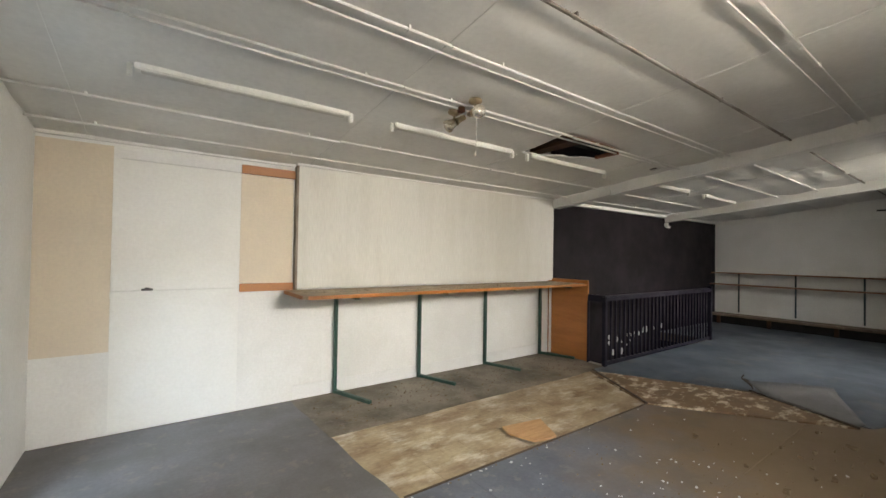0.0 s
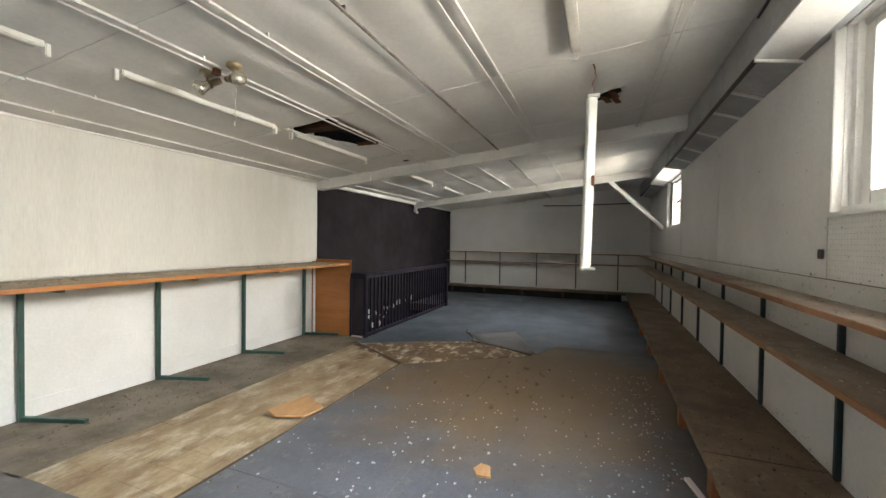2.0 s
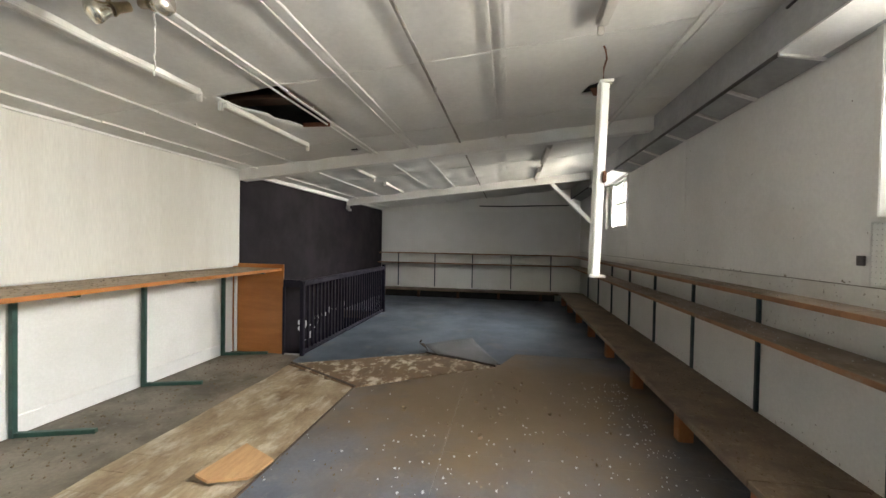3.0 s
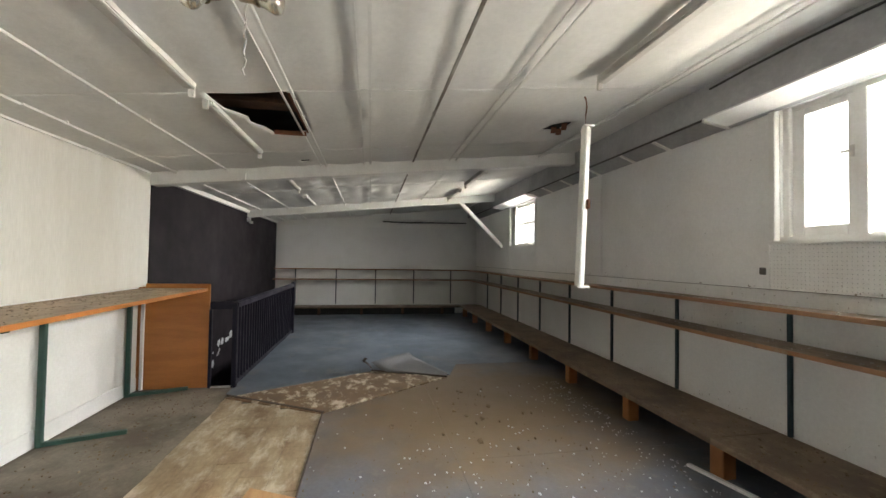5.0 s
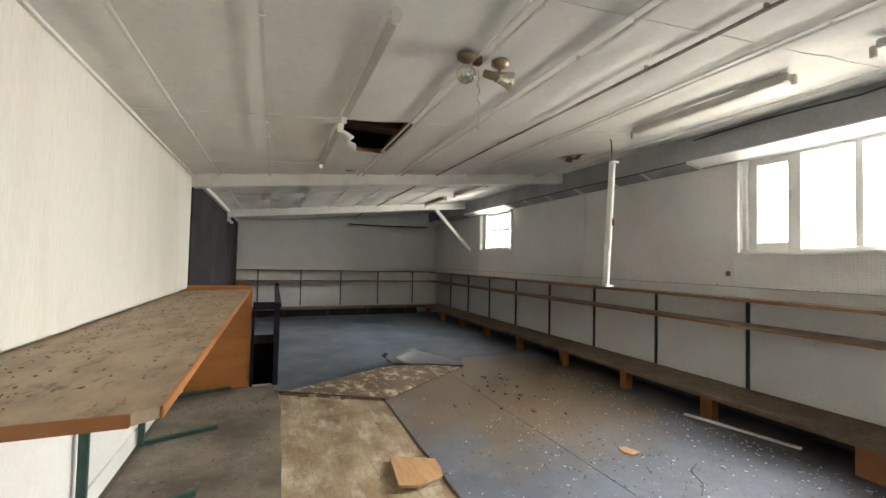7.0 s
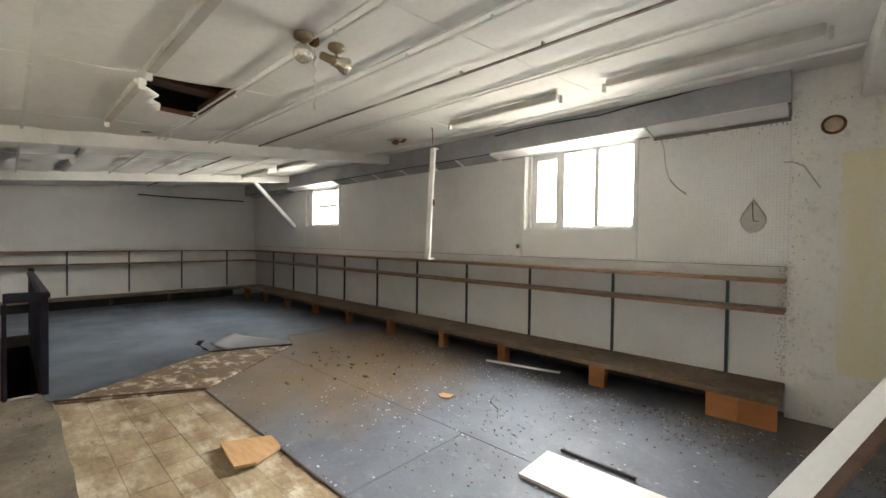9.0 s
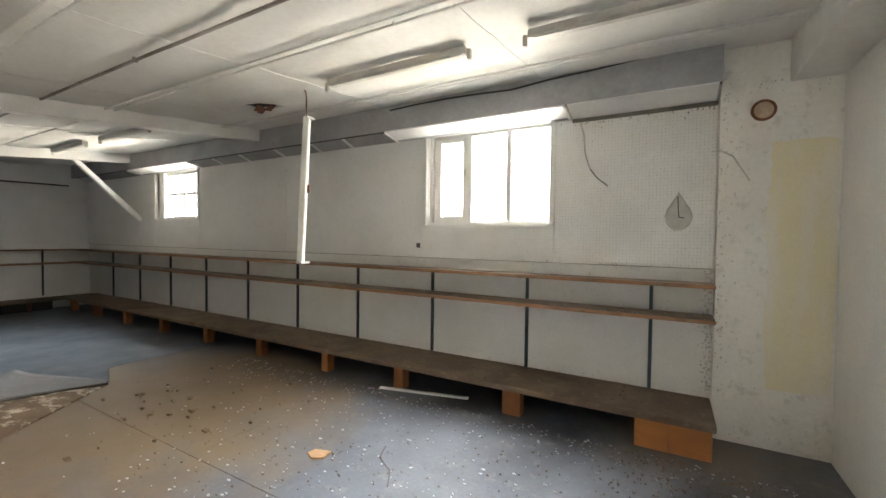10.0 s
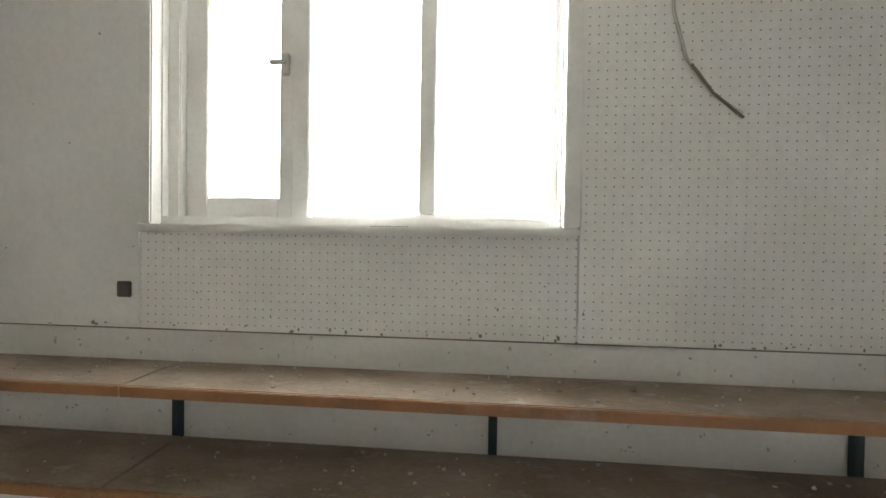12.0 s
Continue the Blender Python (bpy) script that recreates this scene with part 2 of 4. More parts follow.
def lathe(bm, profile, m=Matrix(), sides=24):
    """A turned body: profile rows of (radius, height) round the z axis, moved by m."""
    rings = []
    for r, h in profile:
        rings.append([bm.verts.new(m @ Vector((r * math.cos(2 * math.pi * k / sides), r * math.sin(2 * math.pi * k / sides), h))) for k in range(sides)])
    for a, b in zip(rings, rings[1:]):
        for k in range(sides):
            f = bm.faces.new((a[k], a[(k + 1) % sides], b[(k + 1) % sides], b[k]))
            f.smooth = True
    bm.faces.new(rings[0][::-1])
    bm.faces.new(rings[-1])
    return bm


def slab(bm, outline, z0, z1):
    """A flat piece with that outline, from z0 up to z1."""
    low = [bm.verts.new((x, y, z0)) for x, y in outline]
    top = [bm.verts.new((x, y, z1)) for x, y in outline]
    bm.faces.new(low[::-1])
    bm.faces.new(top)
    for i in range(len(outline)):
        j = (i + 1) % len(outline)
        bm.faces.new((low[i], low[j], top[j], top[i]))
    return bm


def ragged(a, b, steps, amp, seed):
    """Points from a to b (b left out) that stray sideways by up to amp."""
    rnd = random.Random(seed)
    a, b = Vector(a), Vector(b)
    side = Vector((-(b - a).y, (b - a).x)).normalized()
    out = []
    for i in range(steps):
        p = a.lerp(b, i / steps) + (side * rnd.uniform(-amp, amp) if i else Vector((0, 0)))
        out.append((p.x, p.y))
    return out


def mesh_of(name, bm, *materials):
    me = bpy.data.meshes.new(name)
    bmesh.ops.recalc_face_normals(bm, faces=bm.faces[:])
    bm.to_mesh(me)
    bm.free()
    for m in materials:
        me.materials.append(m)
    return me


def part(name, bm, material, parent=None, label=""):
    ob = new(name, mesh_of(name, bm, material))
    if parent:
        ob.parent = parent
    return tagged(ob, label)


def thing(name, bm, material, label, category, group="", kind=""):
    return tagged(part(name, bm, material), label, category, group, kind)


def empty(name, label, category, group="", kind="", at=(0, 0, 0)):
    ob = new(name)
    ob.location = at
    return tagged(ob, label, category, group, kind)


def structure(name, bm, material, label="", category=""):
    return thing(name, bm, material, label, category, kind="structure")


# ---- plan ----
XB, XF = -0.67, 10.45          # back and far wall
YW, YP = -1.22, -1.19          # window wall, and the boards fixed on it
YN = 3.87                      # long white wall
YD = 3.79                      # dark stairwell wall, flush with the long board
YS = 2.94                      # edge of the stairwell
XS0, XS1 = 4.80, 7.95          # stairwell


def ceil_z(y):
    return 2.637 - 0.104 * y


W1 = (1.15, 2.505, 1.54, 2.45)   # large window, outer edges of its trim
W2 = (6.53, 7.86, 1.665, 2.43)    # small window


# ---- structure ----
HOLE = [(2.80, 2.06), (2.80, 2.56), (3.08, 2.53), (3.16, 2.46), (3.22, 2.42), (3.36, 2.44), (3.45, 2.36), (3.62, 2.33), (3.62, 2.06)]
HOLE_SMALL = [(3.47, -0.24), (3.61, -0.08), (3.81, -0.04), (3.77, -0.14), (3.85, -0.28), (3.70, -0.21), (3.65, -0.27)]
BATTENS = (3.55, 3.06, 2.04, 1.56, 1.075, 0.57)


def inside(x, y, poly):
    c = False
    for (xa, ya), (xb, yb) in zip(poly, poly[1:] + poly[:1]):
        if (ya > y) != (yb > y) and x < (xb - xa) * (y - ya) / (yb - ya) + xa:
            c = not c
    return c


def ceiling_drop(x, y):
    """How far the puckered sheets hang away from the slope."""
    near = min(abs(y - b) for b in BATTENS + (2.58, 0.03))
    sag = 0.012 * math.sin(math.pi * min(near / 0.5, 1.0)) ** 2
    edge = min(abs((x - 1.23) % 1.63), 1.63 - abs((x - 1.23) % 1.63))
    loose = 1.0 + 1.6 * max(0.0, min(1.0, (x - 4.9) / 0.4))
    pucker = 0.016 * loose * max(0.0, 1 - near / 0.11) * noise.noise(Vector((x * 3.4, y * 1.5, 0.3)))
    wave = 0.007 * loose * noise.noise(Vector((x * 1.5, y * 2.0, 0.3))) + 0.0015 * noise.noise(Vector((x * 7, y * 7, 4)))
    return sag * min(1, 0.3 + edge * 2.2) + wave + pucker


def build_ceiling():
    bm = bmesh.new()
    nx, ny = 252, 112
    xs = [XB + (XF - XB) * i / nx for i in range(nx + 1)]
    ys = [-1.12 + (YN + 0.02 + 1.12) * j / ny for j in range(ny + 1)]
    rows = [[bm.verts.new((x, y, ceil_z(y) - ceiling_drop(x, y))) for y in ys] for x in xs]
    rim = set()
    for i in range(nx):
        for j in range(ny):
            cx, cy = (xs[i] + xs[i + 1]) / 2, (ys[j] + ys[j + 1]) / 2
            if inside(cx, cy, HOLE) or inside(cx, cy, HOLE_SMALL) or (4.53 < cx < 4.63 and 2.19 < cy < 2.26):
                for v in (rows[i][j], rows[i][j + 1], rows[i + 1][j + 1], rows[i + 1][j]):
                    rim.add(v)
                continue
            f = bm.faces.new((rows[i][j], rows[i][j + 1], rows[i + 1][j + 1], rows[i + 1][j]))
            f.smooth = True
    loose = [v for v in rim if not v.link_faces]
    for v in rim:
        for poly in (HOLE, HOLE_SMALL):
            best = None
            for (xa, ya), (xb, yb) in zip(poly, poly[1:] + poly[:1]):
                a, b, p = Vector((xa, ya)), Vector((xb, yb)), v.co.xy
                k = max(0, min(1, (p - a).dot(b - a) / (b - a).length_squared))
                q = a.lerp(b, k)
                if best is None or (q - p).length < (best - p).length:
                    best = q
            if (best - v.co.xy).length < 0.07:
                v.co.x, v.co.y = best
    for v in loose:
        bm.verts.remove(v)
    ext = bmesh.ops.extrude_face_region(bm, geom=bm.faces[:])
    for v in ext["geom"]:
        if isinstance(v, bmesh.types.BMVert):
            v.co.z += 0.012
    # thin cover strips over the cross joints
    for x in (-0.40, 1.23, 2.80, 4.18, 6.3, 9.2):
        segs = 60
        for k in range(segs):
            ya, yb = -0.9 + 4.7 * k / segs, -0.9 + 4.7 * (k + 1) / segs
            if x == 2.80 and 2.0 < ya < 2.55:
                continue
            beam_between(bm, (x, ya, ceil_z(ya) - ceiling_drop(x, ya) - 0.001), (x, yb, ceil_z(yb) - ceiling_drop(x, yb) - 0.001), 0.022, 0.006)
    return bm


structure("ceiling", build_ceiling(), ceiling_paint, "sagging white painted sheet ceiling with a torn hole", "ceiling")
structure("roof", boxes((XB - 0.3, XF + 0.3, -1.6, 4.2, 3.12, 3.2)), attic_and_shade_dark, "dark roof deck above the ceiling", "roof")
for i, y in enumerate(BATTENS):
    bm = bmesh.new()
    for xa, xb in ((XB, 1.23), (1.235, 2.86), (2.87, 4.78), (4.92, 8.10), (8.24, XF)):
        z = ceil_z(y) - 0.022
        beam_between(bm, (xa, y, z + 0.004 * math.sin(i + xa)), (xb, y, z + 0.004 * math.cos(i * 2 + xb)), 0.019, 0.014, 0.003)
        for xc in np.arange(xa + 0.35, xb, 1.3):
            box(bm, xc - 0.006, xc + 0.006, y - 0.012, y + 0.012, z - 0.0085, z + 0.02)
    structure("ceiling_batten", bm, dark_batten if y == 1.075 else ceiling_paint, "thin brown stained ceiling batten" if y == 1.075 else "thin white painted ceiling batten", "batten")
bm = bmesh.new()
for y in (0.645, 1.63, 2.10):
    beam_between(bm, (XB, y, ceil_z(y) - 0.022), (4.78, y, ceil_z(y) - 0.022), 0.011, 0.011)
structure("conduit_run", bm, ceiling_paint, "thin painted conduits beside the battens", "conduit")

# joists and boards over the torn hole
attic = empty("attic_framing", "dark bare timber joists above the hole", "joists", kind="structure")
for x in (3.50,):
    part("joist", boxes((x, x + 0.05, 1.2, 3.0, 2.62, 2.74)), attic_wood, attic)
part("lath", boxes((3.12, 3.27, 1.85, 2.75, 2.46, 2.49)), attic_wood, attic)
part("torn_edge", boxes((2.82, 3.60, 2.058, 2.072, 2.405, 2.47), (3.612, 3.627, 2.08, 2.33, 2.385, 2.42)), rust, attic, "torn brown edge of the ceiling board")
bm = bmesh.new()
for k, (x, y) in enumerate(((3.55, -0.18), (3.64, -0.12), (3.70, -0.20))):
    beam_between(bm, (x, y, ceil_z(y) - 0.02), (x + 0.12, y - 0.05, ceil_z(y) - 0.035), 0.05, 0.006)
part("torn_flap", bm, rust, attic, "rust-brown torn flap of ceiling board")

# window wall with its two openings
o1 = (W1[0] + 0.05, W1[1] - 0.05, W1[2] + 0.03, W1[3])
o2 = (W2[0] + 0.05, W2[1] - 0.05, W2[2] + 0.03, W2[3])
YO = YW - 0.26
structure("wall_south", boxes(
    (XB - 0.25, XF + 0.25, YO, YW, -2.6, o1[2]),
    (XB - 0.25, o1[0], YO, YW, o1[2], 3.1), (o1[1], o2[0], YO, YW, o1[2], 3.1), (o2[1], XF + 0.25, YO, YW, o1[2], 3.1),
    (o1[0], o1[1], YO, YW, o1[3], 3.1), (o2[0], o2[1], YO, YW, o1[2], o2[2]), (o2[0], o2[1], YO, YW, o2[3], 3.1)),
    white_paint, "white plastered masonry wall with two windows", "wall")
wall_s = bpy.data.objects["wall_south"]


def wall_board(x0, x1, z0, z1, material, label):
    return part("wall_panel", boxes((x0, x1, YW + 0.002, YP, z0, z1), bevel=0.003), material, wall_s, label)


wall_board(-0.018, W1[0] - 0.002, 1.212, 2.43, peg_paint, "white painted pegboard")
wall_board(W1[0] + 0.001, W1[1], 1.212, W1[2] - 0.002, peg_paint, "white painted pegboard")
wall_board(W1[1] + 0.003, 4.58, 1.212, 2.43, panel_paint, "")
wall_board(4.584, W2[0] - 0.002, 1.212, 2.43, panel_paint, "")
wall_board(W2[0] + 0.001, W2[1], 1.212, W2[2] - 0.002, panel_paint, "")
wall_board(W2[1] + 0.003, XF - 0.005, 1.212, 2.43, panel_paint, "")

# dark strip that draws the shadow line and dirt below the board edge
part("panel_gap", boxes((-0.018, XF - 0.04, YW + 0.001, YP - 0.004, 1.207, 1.2115)), plaster_dark, wall_s, "dark strip for shadow and dirt under the boards")
structure("wall_far", boxes((XF, XF + 0.2, YW, YN + 0.3, -2.6, 3.1)), white_paint, "far white painted end wall", "wall")
part("wall_panel", boxes((XF - 0.03, XF - 0.002, YP + 0.002, YD - 0.005, 1.212, 2.16), bevel=0.003), panel_paint, bpy.data.objects["wall_far"])
DOOR = (1.90, 2.78, 2.05)       # doorway behind the walk, unseen, assumed as the source of the cool light
structure("wall_back", boxes((XB - 0.2, XB, YW, DOOR[0], -0.3, 3.1), (XB - 0.2, XB, DOOR[1], YN + 0.3, -0.3, 3.1), (XB - 0.2, XB, DOOR[0], DOOR[1], DOOR[2], 3.1), (XB - 0.2, XB, DOOR[0], DOOR[1], -0.3, -0.01)), white_paint, "white plastered back wall with an unseen assumed doorway", "wall")
structure("door_frame", boxes((XB - 0.205, XB + 0.012, DOOR[0] - 0.05, DOOR[0] + 0.03, -0.005, DOOR[2] + 0.05), (XB - 0.205, XB + 0.012, DOOR[1] - 0.03, DOOR[1] + 0.05, -0.005, DOOR[2] + 0.05), (XB - 0.205, XB + 0.012, DOOR[0] + 0.031, DOOR[1] - 0.031, DOOR[2] - 0.03, DOOR[2] + 0.05), bevel=0.004), trim_paint, "white painted frame of the unseen assumed doorway", "door frame")
structure("landing", boxes((XB - 2.4, XB - 0.21, 0.2, 4.0, -0.2, -0.03)), plaster, "grey concrete landing added outside the assumed doorway", "landing")
structure("wall_north", boxes((XB, XS0, YN, YN + 0.3, -0.3, 3.1)), white_paint, "long white painted wall", "wall")
wall_n = bpy.data.objects["wall_north"]
structure("wall_dark", boxes((XS0 + 0.001, XF, YD, YN + 0.3, -2.6, 3.1)), dark_paint, "wall painted dark aubergine beside the stairwell", "wall")
bm = bmesh.new()
rnd = random.Random(5)
for k in range(34):
    x = 6.25 + 1.95 * rnd.random() ** 1.6
    z = 0.10 - 0.5 * rnd.random() * max(0.12, 1 - (x - 6.25) / 1.2) + 0.04 * rnd.random()
    for _ in range(1):
        r = rnd.uniform(0.015, 0.06)
        n = rnd.randint(5, 8)
        top = [bm.verts.new((x + r * rnd.uniform(0.6, 1.2) * math.cos(a), YD - 0.003, z + r * rnd.uniform(0.6, 1.3) * math.sin(a))) for a in [2 * math.pi * i / n for i in range(n)]]
        f = bm.faces.new(top)
        e = bmesh.ops.extrude_face_region(bm, geom=[f])
        for v in e["geom"]:
            if isinstance(v, bmesh.types.BMVert):
                v.co.y += 0.004
tagged(part("peeled_patch", bm, flake_white, bpy.data.objects["wall_dark"], "white spots where dark paint peeled"), kind="stuff")

# north wall: boards and paint fields
part("paint_field", boxes((-0.235, 0.638, YN - 0.008, YN - 0.001, 0.01, 1.018), (-0.235, 0.638, YN - 0.008, YN - 0.001, 1.078, 2.09), bevel=0.002), bright_paint, wall_n, "bright white hardboard sheet")
part("paint_field", boxes((XB + 0.002, -0.239, YN - 0.005, YN - 0.001, 0.62, 2.18), (0.642, 1.09, YN - 0.005, YN - 0.001, 1.115, 2.085)), beige_paint, wall_n, "faded beige paint")
part("ledge", boxes((-0.24, 0.638, YN - 0.03, YN - 0.001, 1.02, 1.076), bevel=0.003), bright_paint, wall_n)
part("ledge", boxes((-0.20, 0.638, YN - 0.02, YN - 0.001, 2.092, 2.160), bevel=0.003), panel_paint, wall_n)
part("hook", boxes((-0.05, 0.025, YN - 0.05, YN - 0.012, 1.077, 1.092), (-0.03, 0.0, YN - 0.045, YN - 0.02, 1.092, 1.1), bevel=0.003), tar, wall_n, "small dark metal catch")
part("wood_strip", boxes((0.642, 1.10, YN - 0.03, YN - 0.001, 2.088, 2.165), bevel=0.003), orange_wood, wall_n, "bare orange-brown wood strip")
part("wood_strip", boxes((0.642, 1.10, YN - 0.03, YN - 0.001, 1.040, 1.112), bevel=0.003), orange_wood, wall_n, "bare orange-brown wood strip")
part("board_edge", boxes((1.102, 1.122, 3.795, YN - 0.001, 1.00, 2.214)), shelf_dust, wall_n, "dark raw board edge")
for xa, xb in ((1.124, XS0),):
    part("wall_panel", boxes((xa, xb, 3.80, YN - 0.001, 1.055, 2.215), bevel=0.002), board_paint, wall_n, "white painted board with faint streaks")
part("skirting", boxes((1.12, XS0 - 0.03, YN - 0.012, YN - 0.001, 0.005, 0.13), bevel=0.003), panel_paint, wall_n)
structure("cornice", boxes((XB, 1.10, YN - 0.03, YN + 0.01, 2.205, 2.235), (1.102, 4.775, 3.785, YN + 0.01, 2.2155, 2.242), (4.925, 8.095, YD - 0.04, YD + 0.01, 2.18, 2.235), (8.245, XF, YD - 0.03, YD + 0.01, 2.195, 2.235)), trim_paint, "white painted cornice strip", "trim")

# pier, box beams, soffit
pier = structure("pier", boxes((XB, -0.022, YW - 0.01, -1.10, -0.02, 2.82), bevel=0.006), pier_paint, "stained white plaster pier", "pier")
bm = bmesh.new()
rnd = random.Random(8)
left = [(-0.30 - 0.014 * rnd.random() - 0.012 * math.sin(k * 0.4), 2.08 - k * 0.045) for k in range(38)]
pts = left + [(-0.655, 0.42), (-0.655, 2.075)] + [(-0.62 + 0.04 * k, 2.08 + 0.012 * rnd.random()) for k in range(8)]
front = [bm.verts.new((x, -1.098, z)) for x, z in pts]
f = bm.faces.new(front)
part("stain_field", bm, yellow_stain, pier, "yellowed paint patch")
m = Matrix.Translation((-0.263, -1.10, 2.303)) @ Matrix.Rotation(radians(-90), 4, "X")
part("wood_plug", lathe(bmesh.new(), ((0.072, 0.0), (0.072, 0.008), (0.06, 0.011), (0.058, 0.007), (0.03, 0.006), (0.005, 0.008)), m), rust, pier, "round rusty brown plug ring")
part("wood_plug_face", lathe(bmesh.new(), ((0.056, 0.006), (0.05, 0.0105), (0.004, 0.012)), m), plug_tan, pier, "pale centre of the plug")
structure("box_beam", boxes((XB, -0.40, -1.098, YN, 2.47, 2.9), bevel=0.004), trim_paint, "white boxed beam along the back wall", "beam")

for x0, x1, name in ((4.78, 4.92, "tie_beam"), (8.10, 8.24, "tie_beam")):
    bm = bmesh.new()
    vs = []
    for y in (-0.95, YN):
        for x in (x0, x1):
            for z in (ceil_z(y) - 0.137, ceil_z(y) + 0.03):
                vs.append(bm.verts.new((x, y, z)))
    a = vs
    for q in ((0, 1, 3, 2), (4, 6, 7, 5), (0, 2, 6, 4), (1, 5, 7, 3), (0, 4, 5, 1), (2, 3, 7, 6)):
        bm.faces.new([a[i] for i in q])
    bmesh.ops.bevel(bm, geom=bm.edges[:], offset=0.006, segments=2, affect="EDGES")
    structure(name, bm, trim_paint, "white painted tie beam across the room", "beam")
structure("junction_block", boxes((4.755, 4.80, 2.87, 2.93, 2.20, 2.275), bevel=0.004), trim_paint, "small white junction box on the beam", "box")

# thin dark strip in place of a shadowy gap below the beam
structure("beam_gap", boxes((-0.015, XF, -0.986, -0.9525, 2.484, 2.4895)), tar, "dark strip for the shadowy gap under the beam cladding", "trim")
structure("edge_beam", boxes((-0.02, XF, -0.985, -0.95, 2.49, ceil_z(-0.95) + 0.02), bevel=0.003), grey_beam, "grey board-clad beam along the window wall", "beam")
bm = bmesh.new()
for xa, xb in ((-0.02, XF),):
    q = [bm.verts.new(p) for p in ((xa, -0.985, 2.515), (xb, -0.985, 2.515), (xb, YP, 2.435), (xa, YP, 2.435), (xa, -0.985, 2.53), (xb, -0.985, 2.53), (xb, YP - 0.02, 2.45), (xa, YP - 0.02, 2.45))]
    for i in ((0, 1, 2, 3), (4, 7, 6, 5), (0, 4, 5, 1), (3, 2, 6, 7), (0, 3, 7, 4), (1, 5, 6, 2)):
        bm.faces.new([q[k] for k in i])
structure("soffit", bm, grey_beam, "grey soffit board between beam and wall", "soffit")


def hood(xa, xb):
    """The clean white splayed board over a window, with its two cheeks."""
    ob = empty("window_hood", "clean white splayed board over the window", "soffit", kind="structure")
    bm = bmesh.new()
    beam_between(bm, ((xa + xb) / 2, -0.95, 2.486), ((xa + xb) / 2, -1.20, 2.446), xb - xa, 0.012)
    part("board", bm, panel_paint, ob)
    for x in (xa, xb):
        bm = bmesh.new()
        beam_between(bm, (x, -0.955, 2.480), (x, -1.19, 2.442), 0.02, 0.03)
        part("cheek", bm, trim_paint, ob)


hood(W1[0] - 0.12, W1[1] + 0.32)
hood(W2[0] - 0.1, W2[1] + 0.35)
structure("soffit_board", beam_between(bmesh.new(), (0.505, -0.952, 2.489), (0.505, -1.185, 2.437), 1.01, 0.010), panel_paint, "dirty white soffit board beside the pier", "soffit")
structure("soffit_grime", boxes((-0.015, 1.01, YP + 0.001, YP + 0.022, 2.40, 2.428), bevel=0.003), plaster_dark, "dark mouldy strip under the soffit", "trim")
for x in (3.45, 3.95, 4.6, 5.3, 5.9):
    bm = bmesh.new()
    beam_between(bm, (x, -0.98, 2.503), (x, -1.185, 2.428), 0.03, 0.014)
    structure("soffit_bracket", bm, trim_paint, "small white batten under the soffit", "bracket")
structure("brace", beam_between(bmesh.new(), (8.19, -0.20, 2.60), (8.31, -1.19, 1.665), 0.07, 0.07, 0.005), trim_paint, "white painted diagonal timber brace", "brace")


# windows
def bar(name, rows, parent, material=None, label="", bevel=0.004):
    return part(name, boxes(*rows, bevel=bevel), material or trim_paint, parent, label)


win = empty("window_1", "white painted window with one casement and two fixed lights", "window", kind="structure")
x0, x1, z0, z1 = W1
bar("architrave", [(x0, x0 + 0.045, YP - 0.09, YP + 0.012, z0 + 0.004, z1)], win)
bar("architrave", [(x1 - 0.045, x1, YP - 0.09, YP + 0.012, z0 + 0.004, z1)], win)
bar("inner_stop", [(x0 + 0.046, x0 + 0.064, -1.34, -1.255, z0 + 0.02, z1)], win)
bar("inner_stop", [(x1 - 0.09, x1 - 0.046, -1.34, -1.245, z0 + 0.02, z1)], win)
bar("window_sill", [(x0 + 0.001, x1 - 0.001, -1.36, YP + 0.016, z0 - 0.022, z0 + 0.002)], win)
bar("bottom_rail", [(x0 + 0.065, 1.979, -1.335, -1.275, z0 + 0.004, z0 + 0.045)], win)
bar("top_rail", [(x0 + 0.065, x1 - 0.09, -1.335, -1.265, z1 - 0.03, z1 + 0.02)], win)
bar("mullion", [(1.575, 1.626, -1.335, -1.255, z0 + 0.046, z1 - 0.03)], win)
bar("mullion", [(1.980, 2.038, -1.34, -1.250, z0 + 0.005, z1 - 0.03)], win)
sash = bar("casement", [(2.041, 2.089, -1.325, -1.268, z0 + 0.03, z1 - 0.032), (2.335, 2.412, -1.325, -1.268, z0 + 0.03, z1 - 0.032),
                        (2.089, 2.335, -1.325, -1.268, z0 + 0.03, z0 + 0.095), (2.089, 2.335, -1.325, -1.268, z1 - 0.075, z1 - 0.032)], win)
part("catch", boxes((2.053, 2.078, -1.268, -1.255, 2.03, 2.10), (2.06, 2.115, -1.255, -1.243, 2.06, 2.075), bevel=0.003), enamel_dirty, sash, "small metal window catch")
part("sash_gap", boxes((2.041, 2.43, -1.32, -1.262, z0 + 0.006, z0 + 0.027)), tar, win, "dirty black gap below the casement")
part("sill_dirt", boxes((x0 + 0.10, x1 - 0.10, -1.262, -1.240, z0 + 0.0025, z0 + 0.007), (x0 + 0.5, x0 + 0.62, -1.24, -1.215, z0 + 0.0025, z0 + 0.005), bevel=0.001), plaster_dark, win, "line of dark dirt on the sill")
for xa, xb, za in ((1.215, 1.575, z0 + 0.046), (1.626, 1.980, z0 + 0.046), (2.089, 2.335, z0 + 0.095)):
    g = part("pane", boxes((xa, xb, -1.308, -1.304, za, z1 - 0.03)), glass, win)
    g.visible_shadow = False

